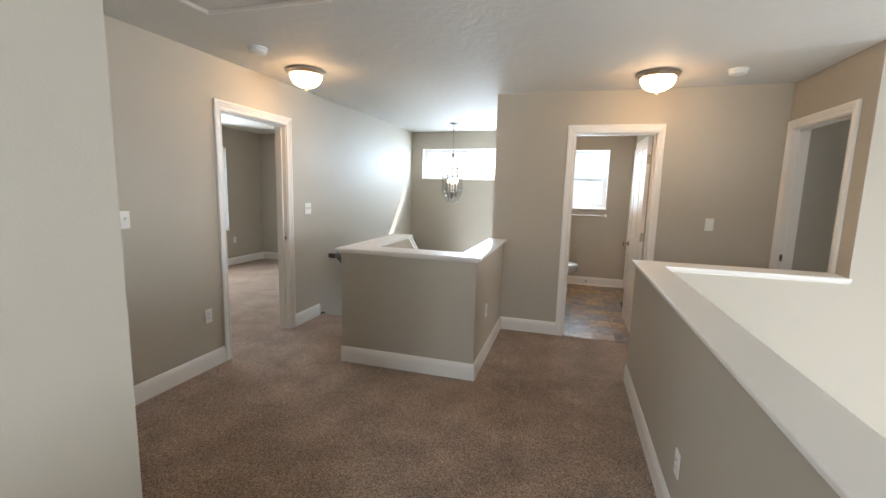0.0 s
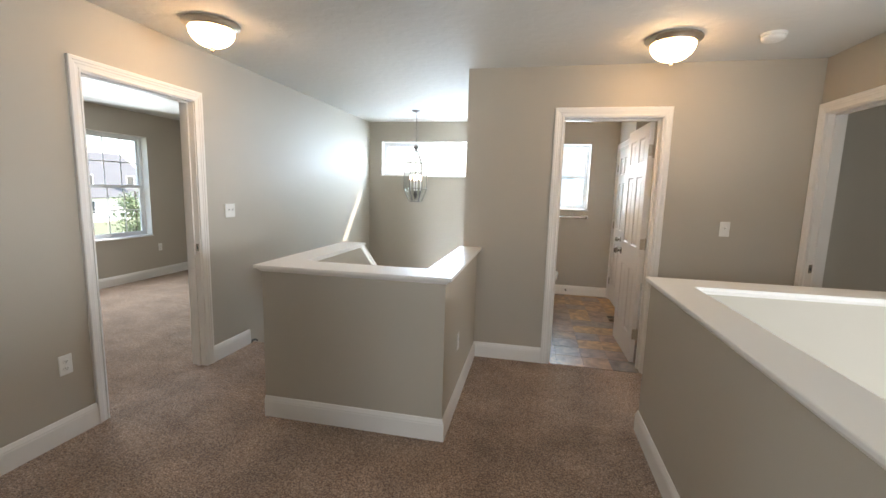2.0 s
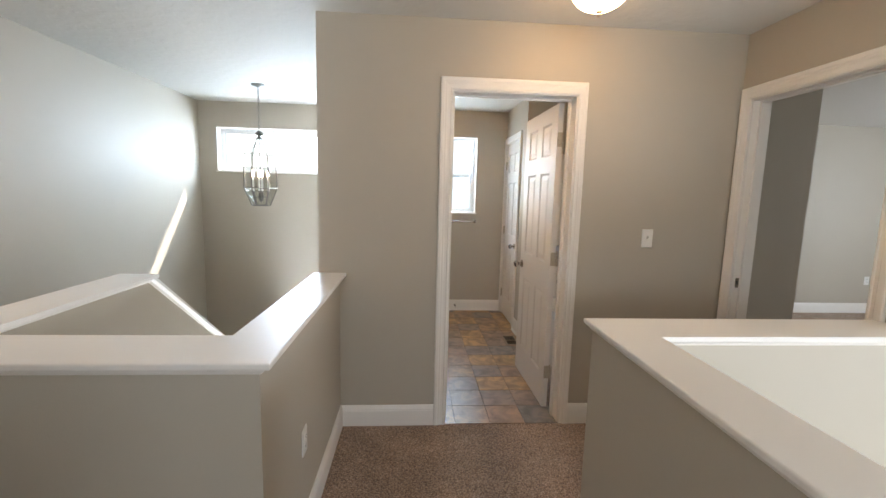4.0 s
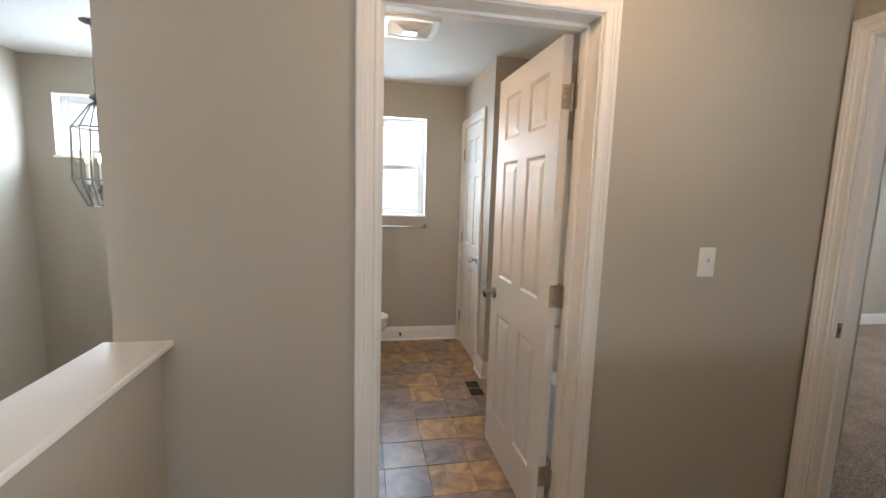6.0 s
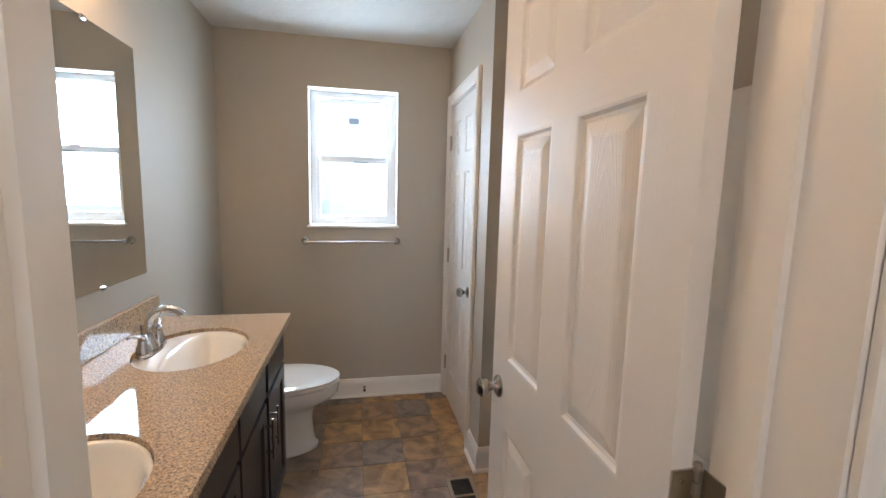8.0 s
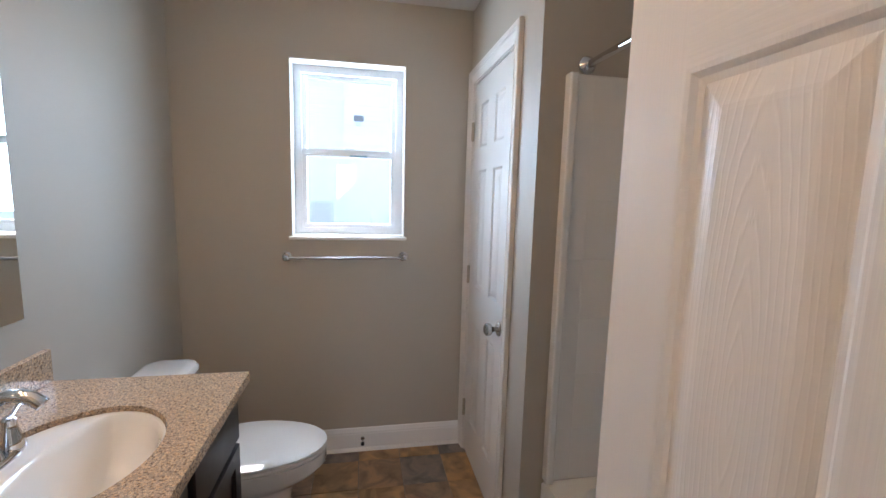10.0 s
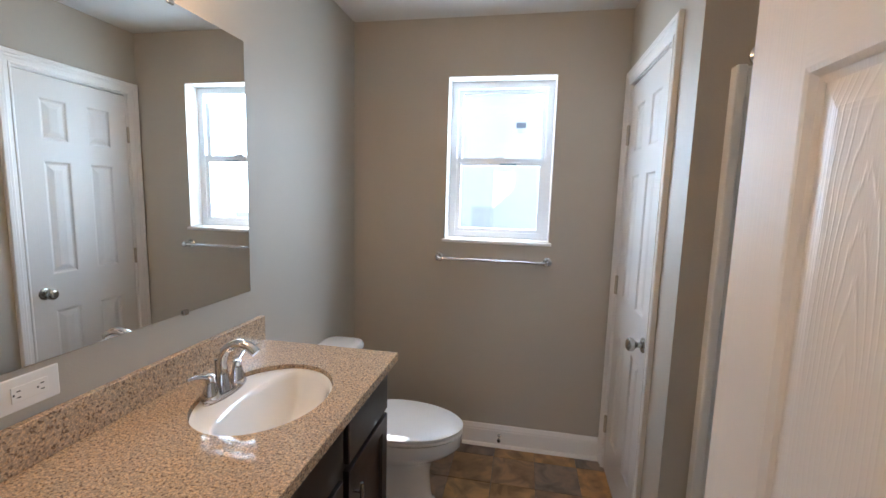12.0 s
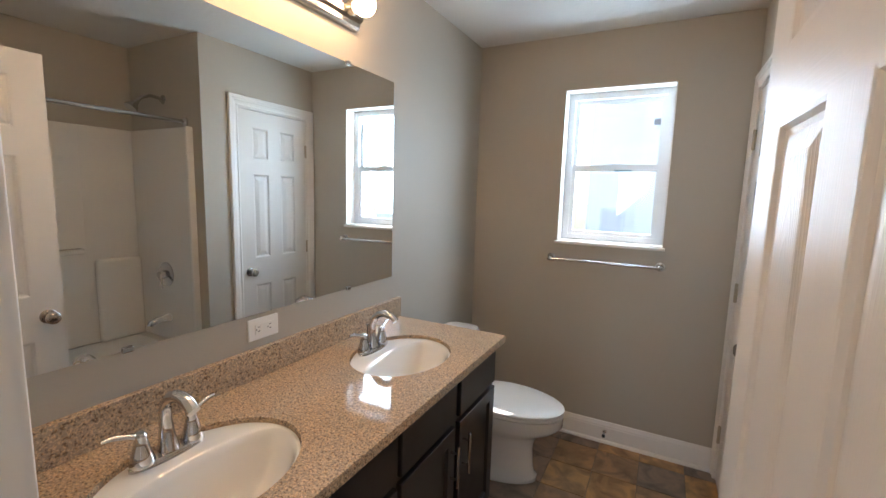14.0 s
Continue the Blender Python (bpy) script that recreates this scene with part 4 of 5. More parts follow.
bm = bmesh.new()
HOLE = (0.178, 0.222)
cells = [0.0, _tw / 2, _tw]
for c in range(2):
    y0, y1 = cells[c], cells[c + 1]
    sy, sx = SINKS[c]
    n = 48
    inner = oval(sx, sy, *HOLE, n)
    outer = []
    for px, py in inner:
        dx, dy = px - sx, py - sy
        k = min(((_td - sx) / dx if dx > 0 else -sx / dx) if abs(dx) > 1e-9 else 1e9, ((y1 - sy) / dy if dy > 0 else (y0 - sy) / dy) if abs(dy) > 1e-9 else 1e9)
        outer.append((sx + dx * k, sy + dy * k))
    for corner in ((0, y0), (_td, y0), (_td, y1), (0, y1)):
        i = min(range(n), key=lambda q: (outer[q][0] - corner[0]) ** 2 + (outer[q][1] - corner[1]) ** 2)
        outer[i] = corner
    for z in (0.0, -_tt):
        vi, vo = [bm.verts.new((*p, z)) for p in inner], [bm.verts.new((*p, z)) for p in outer]
        for k in range(n):
            bm.faces.new((vi[k], vi[(k + 1) % n], vo[(k + 1) % n], vo[k]))
    for k in range(n):
        p, q = inner[k], inner[(k + 1) % n]
        bm.faces.new([bm.verts.new(v) for v in ((*p, 0), (*q, 0), (*q, -_tt), (*p, -_tt))])
for p, q in (((0, 0), (_td, 0)), ((_td, 0), (_td, _tw)), ((_td, _tw), (0, _tw)), ((0, _tw), (0, 0))):
    bm.faces.new([bm.verts.new(v) for v in ((*p, 0), (*q, 0), (*q, -_tt), (*p, -_tt))])
bmesh.ops.remove_doubles(bm, verts=bm.verts, dist=1e-5)
part("slab", bm, GRANITE, top)
part("backsplash", cube(0.001, 0.021, 0, _tw, 0.0008, 0.098, bev=0.002), GRANITE, top)

for _k, (sy, sx) in enumerate(SINKS):
    basin = thing("sink", "white oval undermount porcelain sink", "sink", "vanity sinks", pose(BX0 + sx, VY0 + sy, TOP - 0.014))
    def ring(k, z, back, cx=0.0):
        """An oval whose faucet side is drawn in to the share back."""
        return [(px * (back if px < 0 else 1) + cx, py, z) for px, py in oval(0, 0, HOLE[0] * k, HOLE[1] * k, 56)]
    rings = [ring(0.997, -0.004, 1), ring(0.985, 0.0, 1), ring(0.96, 0.0, 0.47), ring(0.94, -0.003, 0.44), ring(0.905, -0.02, 0.40), ring(0.84, -0.06, 0.34), ring(0.72, -0.105, 0.26, 0.004), ring(0.48, -0.135, 0.3, 0.012), ring(0.2, -0.143, 0.8, 0.02)]
    part("basin", loft_shell(rings), PORCELAIN, basin, smooth=True)
    part("drain", lathe(bmesh.new(), [(0.03, -0.1425), (0.028, -0.139), (0.018, -0.14), (0.016, -0.135), (0, -0.134)], 24, Matrix.Translation((0.02, 0, 0))), CHROME, basin, "chrome pop-up drain", True)


def faucet(x, y):
    f = thing("faucet", "polished chrome two-handle centreset faucet", "faucet", "vanity faucets", pose(x, y, TOP - 0.0142) @ Matrix.Scale(1.1, 4))
    bm = bmesh.new()
    lathe(bm, [(0.0, 0.0), (0.030, 0.0), (0.030, 0.006), (0.026, 0.013), (0, 0.014)], 32, None, 0.8, 2.6)
    part("base_plate", bm, CHROME, f, smooth=True)
    arc = [(0, 0, 0.012), (-0.004, 0, 0.05)] + [(0.052 - 0.058 * math.cos(a), 0, 0.085 + 0.058 * math.sin(a)) for a in [i * math.pi / 9 for i in range(0, 8)]]
    part("spout", tube(bmesh.new(), arc, 0.012, 16, [0.021, 0.015] + [0.0125 + 0.0001 * i for i in range(8)]), CHROME, f, smooth=True)
    for s in (-1, 1):
        h = part("handle_body", lathe(bmesh.new(), [(0.023, 0.008), (0.0235, 0.016), (0.0185, 0.032), (0.0135, 0.052), (0.0115, 0.064), (0.0125, 0.070), (0.009, 0.075), (0, 0.076)], 24, Matrix.Translation((0, 0.052 * s, 0))), CHROME, f, smooth=True)
        part("lever", tube(bmesh.new(), [(0, 0.052 * s, 0.066), (-0.005, 0.07 * s, 0.074), (-0.010, 0.095 * s, 0.082), (-0.012, 0.115 * s, 0.083)], 0.006, 12, [0.0075, 0.005, 0.0055, 0.0035]), CHROME, h, smooth=True)
    part("lift_rod", tube(bmesh.new(), [(-0.026, 0, 0.01), (-0.026, 0, 0.085), (-0.026, 0, 0.092)], 0.003, 8, [0.0028, 0.0028, 0.006]), CHROME, f, smooth=True)
    return f


for sy, sx in SINKS:
    faucet(BX0 + 0.158, VY0 + sy)

# mirror
MZ0, MZ1, MY0, MY1 = 1.095, 1.99, BY0 + 0.03, 6.372
mir = thing("wall_mirror", "large frameless wall mirror above the vanity", "mirror", m=pose(BX0, MY0, MZ0))
part("glass", cube(0.001, 0.0065, 0, MY1 - MY0, 0, MZ1 - MZ0), MIRROR, mir)
for _y in (5.235 - MY0, 6.055 - MY0):
    for _z, _s in ((0.0, -1), (MZ1 - MZ0, 1)):
        part("clip", cube(0.0, 0.012, _y - 0.012, _y + 0.012, min(_z - _s * 0.01, _z + _s * 0.006), max(_z - _s * 0.01, _z + _s * 0.006), bev=0.003), CHROME, mir, "small chrome mirror clip")

gf = thing("gfci_outlet", "white sideways outlet plate between mirror and backsplash", "outlet", m=facing(BX0, 5.635, 1.044, "+x") @ pose(0, 0, 0, 0, 90, 0))
part("cover_plate", cube(-0.036, 0.036, -0.006, 0, -0.059, 0.059, bev=0.003), PLASTIC, gf)
part("receptacle", cube(-0.0165, 0.0165, -0.0085, -0.005, -0.034, 0.034, bev=0.001), PLASTIC, gf)
for _z in (-0.022, 0.022):
    for _x in (-0.0065, 0.0065):
        part("slot", cube(_x - 0.0011, _x + 0.0011, -0.0092, -0.0083, _z - 0.003, _z + 0.004), SLOT, gf)
    part("slot", cube(-0.002, 0.002, -0.0092, -0.0083, _z - 0.010, _z - 0.007), SLOT, gf)

# vanity light bar
bar = thing("vanity_light", "lit nickel vanity light bar with round globe bulbs", "wall lamp", m=pose(BX0, 5.64, 2.17))
part("back_bar", sweep(bmesh.new(), [((0, -0.46, 0), (1, 0, 0), (0, 0, 1)), ((0, 0.46, 0), (1, 0, 0), (0, 0, 1))], [(0, -0.055), (0.02, -0.055), (0.028, -0.045), (0.03, -0.03), (0.045, -0.02), (0.048, 0), (0.045, 0.02), (0.03, 0.03), (0.028, 0.045), (0.02, 0.055), (0, 0.055)]), NICKEL, bar, "ribbed satin nickel bar")
for _i in range(6):
    _y = -0.385 + 0.154 * _i
    sk = part("socket", lathe(bmesh.new(), [(0.026, 0.045), (0.024, 0.07), (0.02, 0.072)], 20, Matrix.Translation((0, _y, 0)) @ Matrix.Rotation(math.pi / 2, 4, "Y")), NICKEL, bar, smooth=True)
    part("bulb", lathe(bmesh.new(), [(0, 0.072)] + [(0.04 * math.sin(a), 0.112 - 0.04 * math.cos(a)) for a in [math.pi * k / 12 for k in range(1, 12)]] + [(0, 0.152)], 20, Matrix.Translation((0, _y, 0)) @ Matrix.Rotation(math.pi / 2, 4, "Y")), BULB, sk, "glowing globe bulb", True)

# toilet
TY = 6.815
toi = thing("toilet", "white porcelain toilet with the lid closed", "toilet", m=pose(BX0, TY, -0.0105))


def egg(cx, a_front, a_back, b, z, n=40):
    out = []
    for k in range(n):
        t = 2 * math.pi * k / n
        c, s = math.cos(t), math.sin(t)
        out.append((cx + (a_front if c > 0 else a_back) * c, b * s, z))
    return out


def loft(bm, rings):
    vs = [[bm.verts.new(p) for p in r] for r in rings]
    n = len(vs[0])
    for p, q in zip(vs, vs[1:]):
        for k in range(n):
            bm.faces.new((p[k], p[(k + 1) % n], q[(k + 1) % n], q[k]))
    bm.faces.new(vs[0][::-1])
    bm.faces.new(vs[-1])
    return bm


part("bowl", loft(bmesh.new(), [egg(0.36, 0.292, 0.24, 0.132, 0.0), egg(0.36, 0.292, 0.24, 0.132, 0.018), egg(0.36, 0.276, 0.23, 0.120, 0.034), egg(0.36, 0.268, 0.22, 0.114, 0.08), egg(0.36, 0.262, 0.21, 0.112, 0.17), egg(0.37, 0.264, 0.21, 0.118, 0.225), egg(0.40, 0.280, 0.22, 0.142, 0.268), egg(0.44, 0.306, 0.225, 0.170, 0.305), egg(0.458, 0.313, 0.23, 0.183, 0.335), egg(0.46, 0.313, 0.235, 0.186, 0.385)]), PORCELAIN, toi, smooth=True)
part("seat", loft(bmesh.new(), [egg(0.46, 0.305, 0.225, 0.180, 0.386), egg(0.46, 0.313, 0.23, 0.187, 0.391), egg(0.46, 0.313, 0.23, 0.187, 0.401), egg(0.46, 0.308, 0.225, 0.183, 0.405)]), PLASTIC, toi, "white plastic seat", True)
part("lid", loft(bmesh.new(), [egg(0.46, 0.306, 0.24, 0.182, 0.4065), egg(0.46, 0.314, 0.245, 0.188, 0.411), egg(0.46, 0.314, 0.245, 0.188, 0.418), egg(0.46, 0.304, 0.235, 0.178, 0.424), egg(0.46, 0.20, 0.15, 0.1, 0.428)]), PLASTIC, toi, "white closed lid", True)


def loft_open(rings):
    """A skin through rings of points, open at both ends."""
    bm = bmesh.new()
    vs = [[bm.verts.new(p) for p in r] for r in rings]
    n = len(vs[0])
    for p, q in zip(vs, vs[1:]):
        for k in range(n):
            bm.faces.new((p[k], p[(k + 1) % n], q[(k + 1) % n], q[k]))
    return bm


def rrect(x0, x1, y0, y1, r, z, n=6):
    out = []
    for cx, cy, a0 in ((x1 - r, y1 - r, 0), (x0 + r, y1 - r, 90), (x0 + r, y0 + r, 180), (x1 - r, y0 + r, 270)):
        for k in range(n):
            a = radians(a0 + 90 * k / (n - 1))
            out.append((cx + r * math.cos(a), cy + r * math.sin(a), z))
    return out


part("tank", loft(bmesh.new(), [rrect(0.03, 0.185, -0.17, 0.17, 0.05, 0.37), rrect(0.018, 0.2, -0.195, 0.195, 0.055, 0.42), rrect(0.012, 0.205, -0.21, 0.21, 0.06, 0.685)]), PORCELAIN, toi, smooth=True)
part("tank_lid", loft(bmesh.new(), [rrect(0.012, 0.212, -0.214, 0.214, 0.06, 0.686), rrect(0.005, 0.221, -0.222, 0.222, 0.066, 0.692), rrect(0.005, 0.221, -0.222, 0.222, 0.066, 0.708), rrect(0.012, 0.213, -0.214, 0.214, 0.06, 0.719), rrect(0.03, 0.19, -0.19, 0.19, 0.05, 0.724)]), PORCELAIN, toi, smooth=True)
part("tank_shelf", cube(0.06, 0.30, -0.14, 0.14, 0.30, 0.372, bev=0.02), PORCELAIN, toi, smooth=True)
part("flush_lever", tube(bmesh.new(), [(0.203, -0.15, 0.63), (0.22, -0.15, 0.63), (0.224, -0.13, 0.628), (0.224, -0.08, 0.624)], 0.006, 8), CHROME, toi, "chrome flush lever", True)

# door stop on the baseboard
stop = thing("door_bumper", "small bronze peg door stop on the bathroom baseboard", "door stop", m=pose(0.50, YF - 0.015, 0.062))
part("rod", lathe(bmesh.new(), [(0.011, 0), (0.011, 0.003), (0.004, 0.006), (0.004, 0.05), (0, 0.05)], 14, Matrix.Rotation(math.pi / 2, 4, "X")), NICKEL, stop, smooth=True)
part("tip", lathe(bmesh.new(), [(0.008, 0.0485), (0.010, 0.052), (0.010, 0.062), (0.007, 0.066), (0, 0.067)], 14, Matrix.Rotation(math.pi / 2, 4, "X")), RUBBER, stop, "dark rubber tip", True)

# towel bar
tb = thing("towel_bar", "polished chrome towel bar under the window", "towel bar", m=pose(0.105, YF, 1.118))
part("bar", tube(bmesh.new(), [(0.0, -0.06, 0), (0.615, -0.06, 0)], 0.008, 14), CHROME, tb, smooth=True)
for _x in (0.0, 0.615):
    part("post", lathe(bmesh.new(), [(0.026, 0), (0.026, 0.006), (0.018, 0.012), (0.012, 0.02), (0.011, 0.045), (0.016, 0.052), (0.016, 0.068), (0.010, 0.074), (0, 0.075)], 20, Matrix.Translation((_x, 0, 0)) @ Matrix.Rotation(math.pi / 2, 4, "X")), CHROME, tb, smooth=True)

# tub and surround
TX0, TX1, TY0, TY1 = 1.165, 1.868, BY0 + 0.07, JOG - 0.002
tub = thing("bathtub", "white acrylic bathtub with a tall wall surround", "bathtub", m=pose(0, 0, -0.0105))
bm = bmesh.new()
rings = [rrect(TX0, TX1, TY0, TY1, 0.004, 0.0), rrect(TX0, TX1, TY0, TY1, 0.004, 0.40), rrect(TX0 + 0.01, TX1 - 0.01, TY0 + 0.01, TY1 - 0.01, 0.01, 0.42), rrect(TX0 + 0.085, TX1 - 0.04, TY0 + 0.08, TY1 - 0.08, 0.1, 0.42), rrect(TX0 + 0.10, TX1 - 0.055, TY0 + 0.10, TY1 - 0.095, 0.1, 0.40), rrect(TX0 + 0.16, TX1 - 0.11, TY0 + 0.22, TY1 - 0.16, 0.1, 0.10), rrect(TX0 + 0.2, TX1 - 0.15, TY0 + 0.26, TY1 - 0.2, 0.08, 0.07)]
part("tub", loft(bm, rings), ACRYLIC, tub, smooth=True)
ST = 1.885
part("surround_back", cube(TX1 - 0.03, TX1, TY0, TY1, 0.421, ST, bev=0.008), SURROUND, tub)
part("surround_end", cube(TX0 + 0.03, TX1 - 0.031, TY1 - 0.028, TY1, 0.421, ST, bev=0.008), SURROUND, tub)
part("surround_end", cube(TX0 + 0.03, TX1 - 0.031, TY0, TY0 + 0.028, 0.421, ST, bev=0.008), SURROUND, tub)
part("surround_flange", cube(TX0, TX0 + 0.03, TY1 - 0.045, TY1, 0.421, ST, bev=0.006), ACRYLIC, tub)
part("surround_flange", cube(TX0, TX0 + 0.03, TY0, TY0 + 0.045, 0.421, ST, bev=0.006), ACRYLIC, tub)
part("shelf", cube(TX1 - 0.085, TX1 - 0.0305, TY1 - 0.31, TY1 - 0.0285, 0.4215, 1.0, bev=0.026, seg=4), ACRYLIC, tub, "moulded corner ledge", True)
part("soap_shelf", cube(TX1 - 0.10, TX1 - 0.0305, TY1 - 0.60, TY1 - 0.37, 1.05, 1.085, bev=0.012, seg=3), ACRYLIC, tub, "small moulded soap shelf", True)
_tx = 1.485
spt = thing("tub_spout", "chrome tub spout on the surround", "tub spout", m=pose(_tx, TY1 - 0.028, 0.575))
part("spout", tube(bmesh.new(), [(0, 0.0, 0), (0, -0.03, 0), (0, -0.09, -0.002), (0, -0.125, -0.012), (0, -0.135, -0.03)], 0.024, 16, [0.03, 0.024, 0.022, 0.021, 0.018]), CHROME, spt, smooth=True)
vlv = thing("shower_valve", "round chrome shower valve with a lever handle", "shower valve", m=pose(_tx + 0.01, TY1 - 0.028, 0.885))
_rx = Matrix.Rotation(math.pi / 2, 4, "X")
part("escutcheon", lathe(bmesh.new(), [(0.085, 0), (0.084, 0.006), (0.06, 0.012), (0.03, 0.014), (0.026, 0.05), (0.02, 0.056), (0, 0.057)], 32, _rx), CHROME, vlv, smooth=True)
part("lever", tube(bmesh.new(), [(0, -0.045, 0), (-0.03, -0.055, -0.04), (-0.045, -0.06, -0.085)], 0.009, 10, [0.014, 0.009, 0.006]), CHROME, vlv, smooth=True)
shw = thing("overhead_shower", "chrome shower head on a bent arm", "shower", m=pose(_tx - 0.01, JOG, 2.025))
part("arm", tube(bmesh.new(), [(0, -0.001, 0.04), (0, -0.08, 0.05), (0, -0.13, 0.03), (0, -0.16, 0.0)], 0.0105, 12), CHROME, shw, smooth=True)
part("flange", lathe(bmesh.new(), [(0.03, 0.0), (0.028, 0.006), (0.012, 0.012)], 20, Matrix.Translation((0, 0, 0.04)) @ _rx), CHROME, shw, smooth=True)
part("head", lathe(bmesh.new(), [(0.012, 0.0), (0.016, -0.02), (0.02, -0.03), (0.038, -0.06), (0.04, -0.072), (0, -0.074)], 24, Matrix.Translation((0, -0.155, 0.005)) @ Matrix.Rotation(radians(-40), 4, "X")), CHROME, shw, smooth=True)
rod = thing("shower_rod", "straight chrome shower curtain rod above the tub", "curtain rod", m=pose(TX0 + 0.075, TY0, 1.908))
part("rod", tube(bmesh.new(), [(0, -0.068, 0), (0, TY1 - TY0, 0)], 0.0125, 14), CHROME, rod, smooth=True)
part("end_flange", lathe(bmesh.new(), [(0.03, 0), (0.03, 0.008), (0.018, 0.02), (0.0126, 0.022)], 20, Matrix.Translation((0, TY1 - TY0, 0)) @ _rx), CHROME, rod, smooth=True)

# ceiling fan cover: a bowed frame round four sloping faces and a flat middle
fan = thing("bath_fan", "white exhaust fan cover with sloping faces in the bathroom ceiling", "exhaust fan", m=pose(0.41, 6.06, CE))


def bowed(r, bulge, z, n=6):
    """A square outline whose sides bow outward."""
    out = []
    for q in range(4):
        a = q * math.pi / 2
        for k in range(n):
            t = -1 + 2 * k / n
            x, y = r + bulge * (1 - t * t), r * t
            out.append((x * math.cos(a) - y * math.sin(a), x * math.sin(a) + y * math.cos(a), z))
    return out


part("frame", loft_open([bowed(0.165, 0.012, 0.0), bowed(0.165, 0.012, -0.010), bowed(0.155, 0.012, -0.016), bowed(0.128, 0.012, -0.016), bowed(0.124, 0.012, -0.008)]), PLASTIC, fan)
part("sloping_faces", loft_open([bowed(0.124, 0.012, -0.0075), bowed(0.045, 0.0, -0.034)]), FANFACE, fan, "cream sloping faces of the cover")
part("centre_plate", cube(-0.045, 0.045, -0.045, 0.045, -0.040, -0.034, bev=0.002), PLASTIC, fan)

# floor register
reg = thing("floor_register", "brown metal floor register with louvres", "floor register", m=pose(0.965, 6.25, -0.010))
part("frame", sweep(bmesh.new(), [((-0.07, -0.14, 0), (1, 1, 0), (0, 0, 1)), ((0.07, -0.14, 0), (-1, 1, 0), (0, 0, 1)), ((0.07, 0.14, 0), (-1, -1, 0), (0, 0, 1)), ((-0.07, 0.14, 0), (1, -1, 0), (0, 0, 1))], [(0, 0), (0.002, 0.004), (0.02, 0.005), (0.02, 0)], True), TAN, reg)
part("crossbar", cube(-0.051, 0.051, -0.006, 0.006, 0.0006, 0.0048), TAN, reg)
part("duct", cube(-0.052, 0.052, -0.122, 0.122, -0.003, 0.0004), SLOT, reg)
for _k in range(9):
    bm = cube(-0.051, 0.051, -0.005, 0.005, -0.0007, 0.0007)
    bm.transform(Matrix.Translation((0, 0.014 + 0.0125 * _k, 0.0028)) @ Matrix.Rotation(radians(-14), 4, "X"))
    part("louvre", bm, REGISTER, reg)
    bm = cube(-0.051, 0.051, -0.005, 0.005, -0.0006, 0.0006)
    bm.transform(Matrix.Translation((0, -0.114 + 0.0125 * _k, 0.0026)) @ Matrix.Rotation(radians(58), 4, "X") @ Matrix.Diagonal((1, 0.35, 1, 1)))
    part("louvre", bm, REGISTER, reg)

# ---------------------------------------------------------------- outside
GRASS = mat("dry_lawn_grass", (0.14, 0.15, 0.08), 0.9, var=0.4, scale=1.5)
VENTGREY = mat("grey_vent", (0.22, 0.225, 0.24), 0.6)
# Far pane coloured pale to stand in for the washed-out daylight.
PALEPANE = mat("washed_out_far_pane", (0.7, 0.7, 0.7), 0.3)
SIDING = mat("white_vinyl_siding", (0.92, 0.90, 0.85), 0.6, var=0.03, scale=3)
SHINGLE = mat("grey_roof_shingle", (0.10, 0.10, 0.105), 0.9, var=0.3, scale=6)
LEAF = mat("pale_green_leaf", (0.20, 0.25, 0.12), 0.7, var=0.3, scale=20)
BARK = mat("brown_bark", (0.10, 0.07, 0.05), 0.9, var=0.3, scale=20)
DARKPANE = mat("dark_far_window", (0.05, 0.06, 0.07), 0.1)
_bm = bmesh.new()
box(_bm, -300, 300, -300, 300, -3.3, -3.05)
structure("ground", _bm, GRASS, "green lawn around the house", "ground")


RISE = 0.42


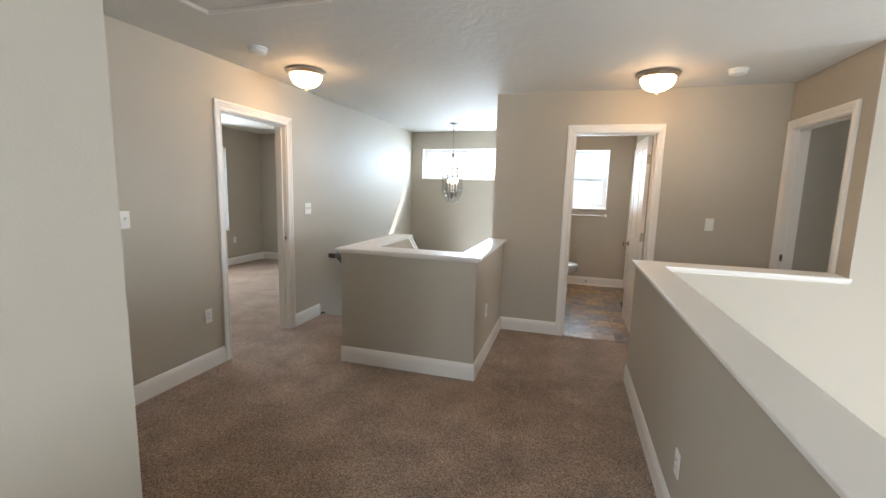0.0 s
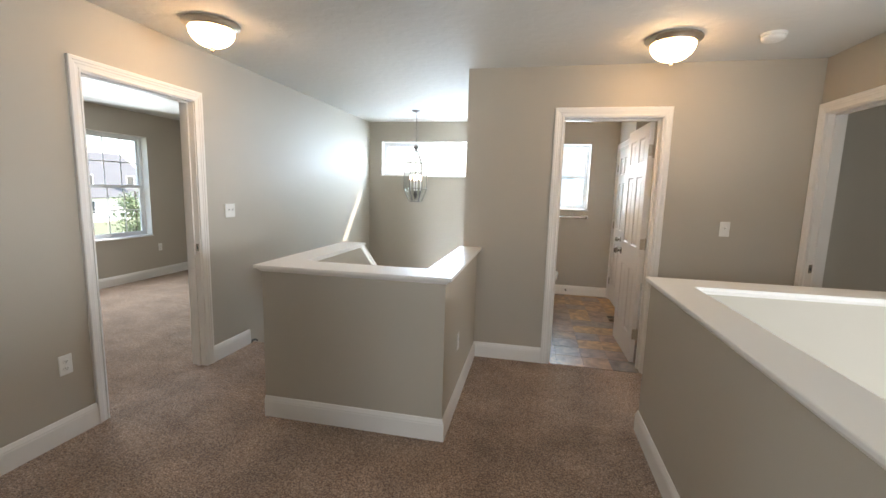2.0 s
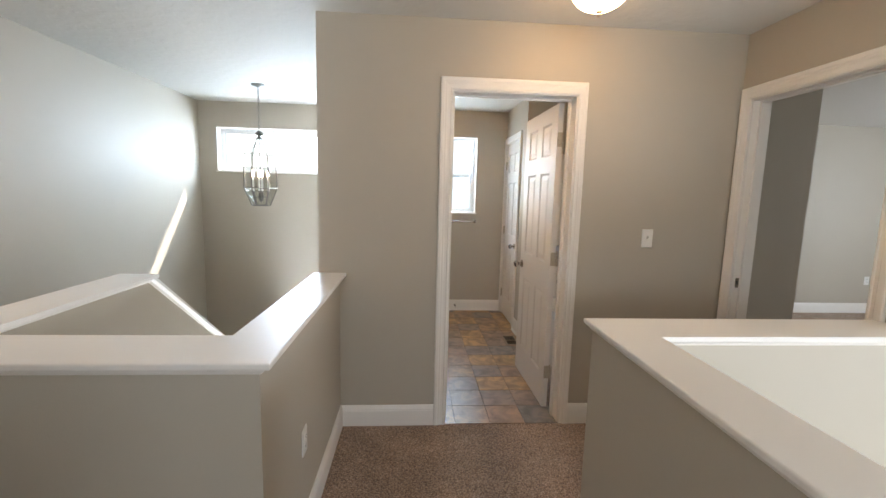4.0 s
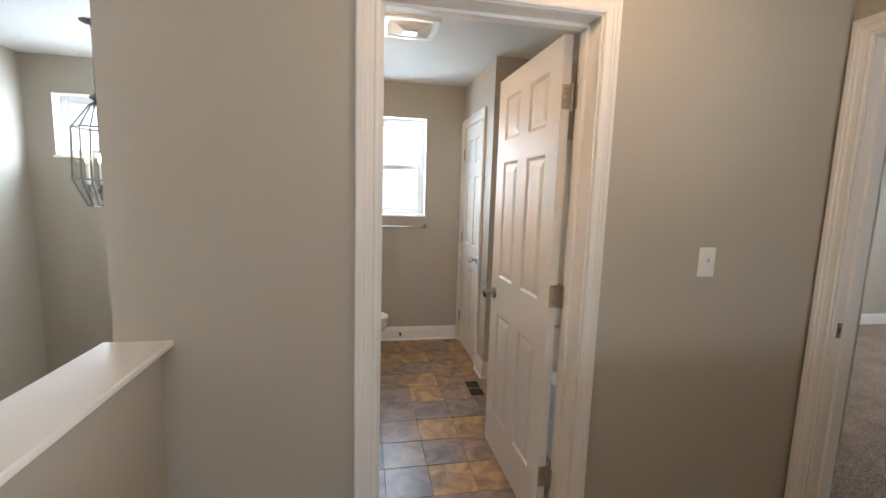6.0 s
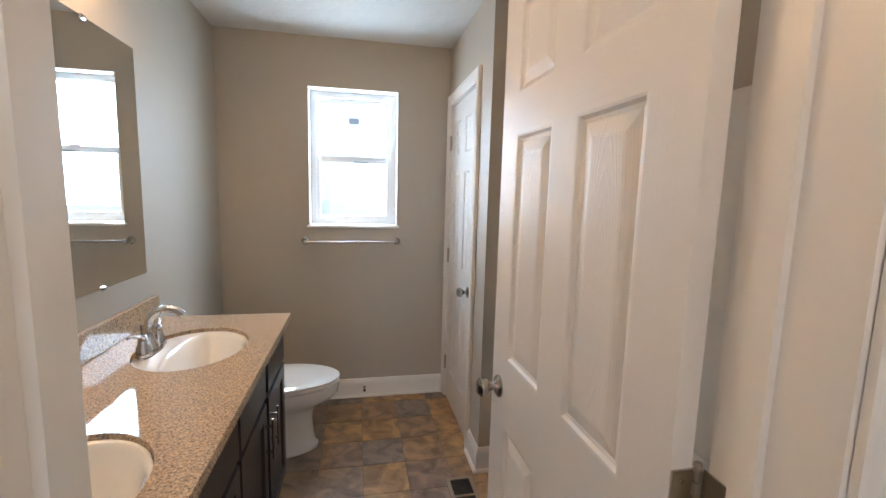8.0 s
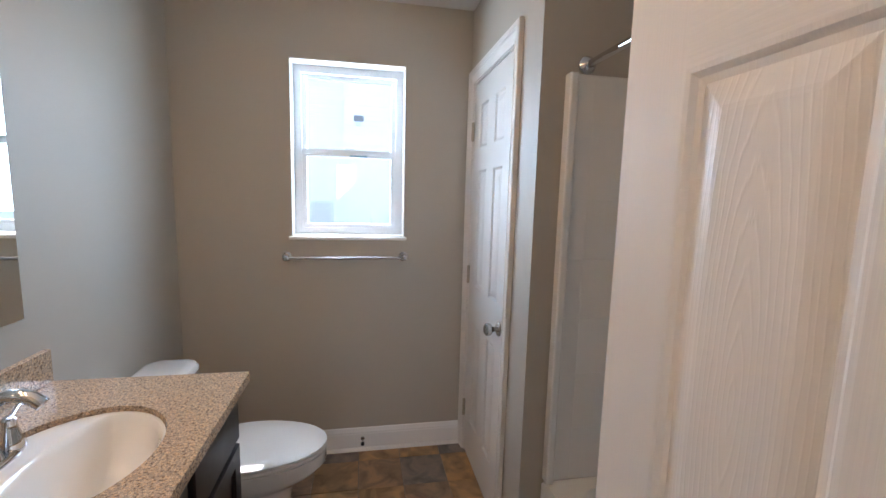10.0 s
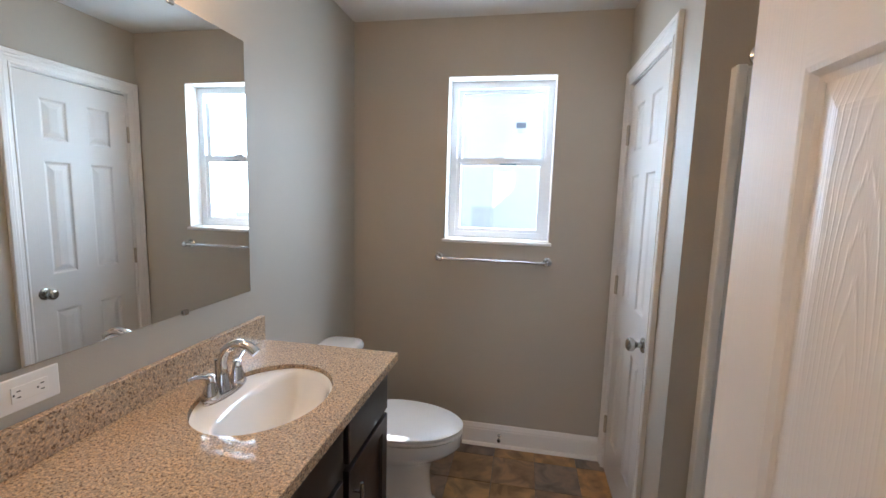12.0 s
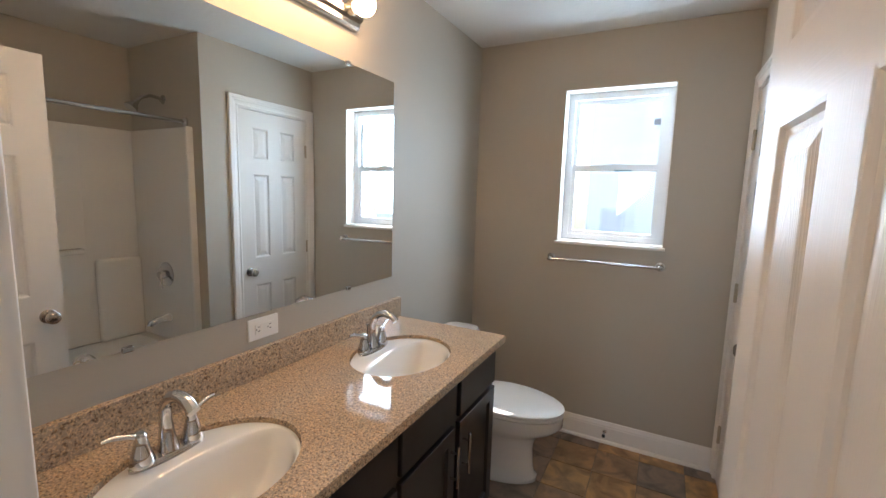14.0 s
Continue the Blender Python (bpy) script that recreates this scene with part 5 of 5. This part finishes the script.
def house(x0, x1, y0, y1, h, label, windows=True):
    ob = thing("neighbour_house", label, "house", m=pose(x0, y0, -3.06))
    w, d = x1 - x0, y1 - y0
    part("wall", cube(0, w, 0, d, 0, h), SIDING, ob)
    bm = bmesh.new()
    n = int(h / 0.15)
    for k in range(n):
        z = k * 0.15
        for a, b, c, e in ((0, w, -0.02, -0.001), (0, w, d + 0.001, d + 0.02), (w + 0.001, w + 0.02, 0, d), (-0.02, -0.001, 0, d)):
            box(bm, a, b, c, e, z, z + 0.142)
    tagged(part("siding_boards", bm, SIDING, ob), kind="stuff")
    bm = bmesh.new()
    pr = [(-0.4, h), (w / 2, h + w * RISE), (w + 0.4, h)]
    a, b = [[bm.verts.new((x, y, z)) for x, z in pr] for y in (-0.4, d + 0.4)]
    bm.faces.new(a)
    bm.faces.new(b[::-1])
    for k in range(3):
        bm.faces.new((a[k], a[(k + 1) % 3], b[(k + 1) % 3], b[k]))
    part("gable", bm, SIDING, ob)
    bm = bmesh.new()
    for s in (-1, 1):
        e, t = Vector((w / 2 + s * (w / 2 + 0.5), 0, h - 0.03)), Vector((w / 2, 0, h + w * RISE + 0.02))
        v = [bm.verts.new(p + Vector((0, y, z))) for z in (0, 0.15) for p, y in ((e, -0.7), (t, -0.7), (t, d + 0.7), (e, d + 0.7))]
        for q in ((0, 1, 2, 3), (4, 5, 6, 7), (0, 1, 5, 4), (1, 2, 6, 5), (2, 3, 7, 6), (3, 0, 4, 7)):
            bm.faces.new([v[i] for i in q])
    part("roof", bm, SHINGLE, ob)
    if not windows:
        return ob
    for fx in (0.25, 0.7):
        for z in (0.9, 3.7):
            for y in (-0.05, d + 0.005):
                wn = part("window", cube(w * fx - 0.5, w * fx + 0.5, y, y + 0.045, z, z + 1.4), VINYL, ob)
                part("pane", cube(w * fx - 0.42, w * fx + 0.42, y - 0.004, y + 0.049, z + 0.08, z + 1.32), DARKPANE, wn)
    for fy in (0.3, 0.7):
        for z in (0.9, 3.7):
            wn = part("window", cube(w + 0.005, w + 0.05, d * fy - 0.5, d * fy + 0.5, z, z + 1.4), VINYL, ob)
            part("pane", cube(w + 0.004, w + 0.054, d * fy - 0.42, d * fy + 0.42, z + 0.08, z + 1.32), DARKPANE, wn)
    return ob


_h = house(-0.07, 9.0, 19, 30, 9.2, "tall pale sided house next door with an attic vent", False)
part("attic_vent", cube(0.27, 0.58, -0.05, -0.021, 6.72, 6.90, bev=0.02), VENTGREY, _h, "dark attic vent")
part("vent_hood", cube(0.34, 0.51, -0.07, -0.0205, 6.58, 6.72, bev=0.03), VINYL, _h)
_h = house(-1.78, -0.09, 20.6, 28, 9.0, "narrow pale sided wing of the house next door", False)
_wn = part("window", cube(0.45, 1.25, -0.05, -0.021, 2.6, 4.2), VINYL, _h)
part("pane", cube(0.53, 1.17, -0.054, -0.018, 2.68, 4.12), PALEPANE, _wn)
house(-58, -46, 34, 46, 2.6, "low grey house across the lawn")


def tree(x, y, h, r, seed, label):
    rnd = random.Random(seed)
    ob = thing("tree", label, "tree", m=pose(x, y, -3.06))
    bm = bmesh.new()
    tube(bm, [(0, 0, -0.05), (0.03, 0.02, h * 0.3), (0.0, 0.06, h * 0.6), (0.05, 0.03, h * 0.95)], 0.1, 8, [0.13, 0.10, 0.06, 0.02])
    tips = []
    for k in range(16):
        z = h * (0.28 + 0.62 * k / 16)
        a = k * 2.4 + rnd.random()
        q = r * (1.05 - 0.75 * k / 16)
        e = Vector((q * math.cos(a), q * math.sin(a), z + 0.35 * q))
        tube(bm, [(0, 0.03, z), e * 0.5 + Vector((0, 0, z * 0.5 + 0.06)), e], 0.02, 5, [0.035, 0.022, 0.008])
        tips += [(Vector((0, 0, z)).lerp(e, f), 0.32 * r) for f in (0.45, 0.75, 1.0)]
    part("trunk", bm, BARK, ob)
    verts, faces = [], []
    for c, s in tips:
        for _ in range(90):
            p = c + Vector((rnd.gauss(0, 1), rnd.gauss(0, 1), rnd.gauss(0, 0.8))) * s * 0.72
            n = Vector((rnd.gauss(0, 1), rnd.gauss(0, 1), rnd.gauss(0, 1))).normalized()
            u = n.orthogonal().normalized() * 0.026
            v = n.cross(u) * 1.6
            i = len(verts)
            verts += [p - v, p + u, p + v, p - u]
            faces.append((i, i + 1, i + 2, i + 3))
    me = bpy.data.meshes.new("crown")
    me.from_pydata(verts, [], faces)
    me.materials.append(LEAF)
    cr = new("crown", me)
    cr.parent = ob
    tagged(cr, kind="stuff")
    return ob


tree(-13.2, 13.0, 4.4, 0.8, 3, "young green leafy tree on the lawn")
tree(-15.5, 15.6, 2.6, 0.7, 5, "low green leafy tree on the lawn")

# ---------------------------------------------------------------- bathroom tiles
TW, TL = 0.2285, 0.234
_bm = cube(0.0015, TW - 0.0015, 0.0015, TL - 0.0015, -0.004, 0.002, bev=0.0012, seg=1)
_me = bpy.data.meshes.new("floor_tile")
_bm.to_mesh(_me)
_bm.free()
_me.materials.append(SLATE)
tiles = thing("floor_bathroom", "mottled ochre and grey slate-look tile floor", "floor")
tagged(tiles, kind="structure")
for _c in range(8):
    for _r in range(12):
        _x, _y = 0.250 + TW * (_c - 3), 4.696 + TL * _r
        if _x + TW > BX0 and _x < BX1 + 0.05 and not (_y < BY0 - 0.1 and (_x < 0.0 or _x > 0.8)):
            t = new("tile", _me)
            t.location = (_x, _y, -0.012)
            t.parent = tiles
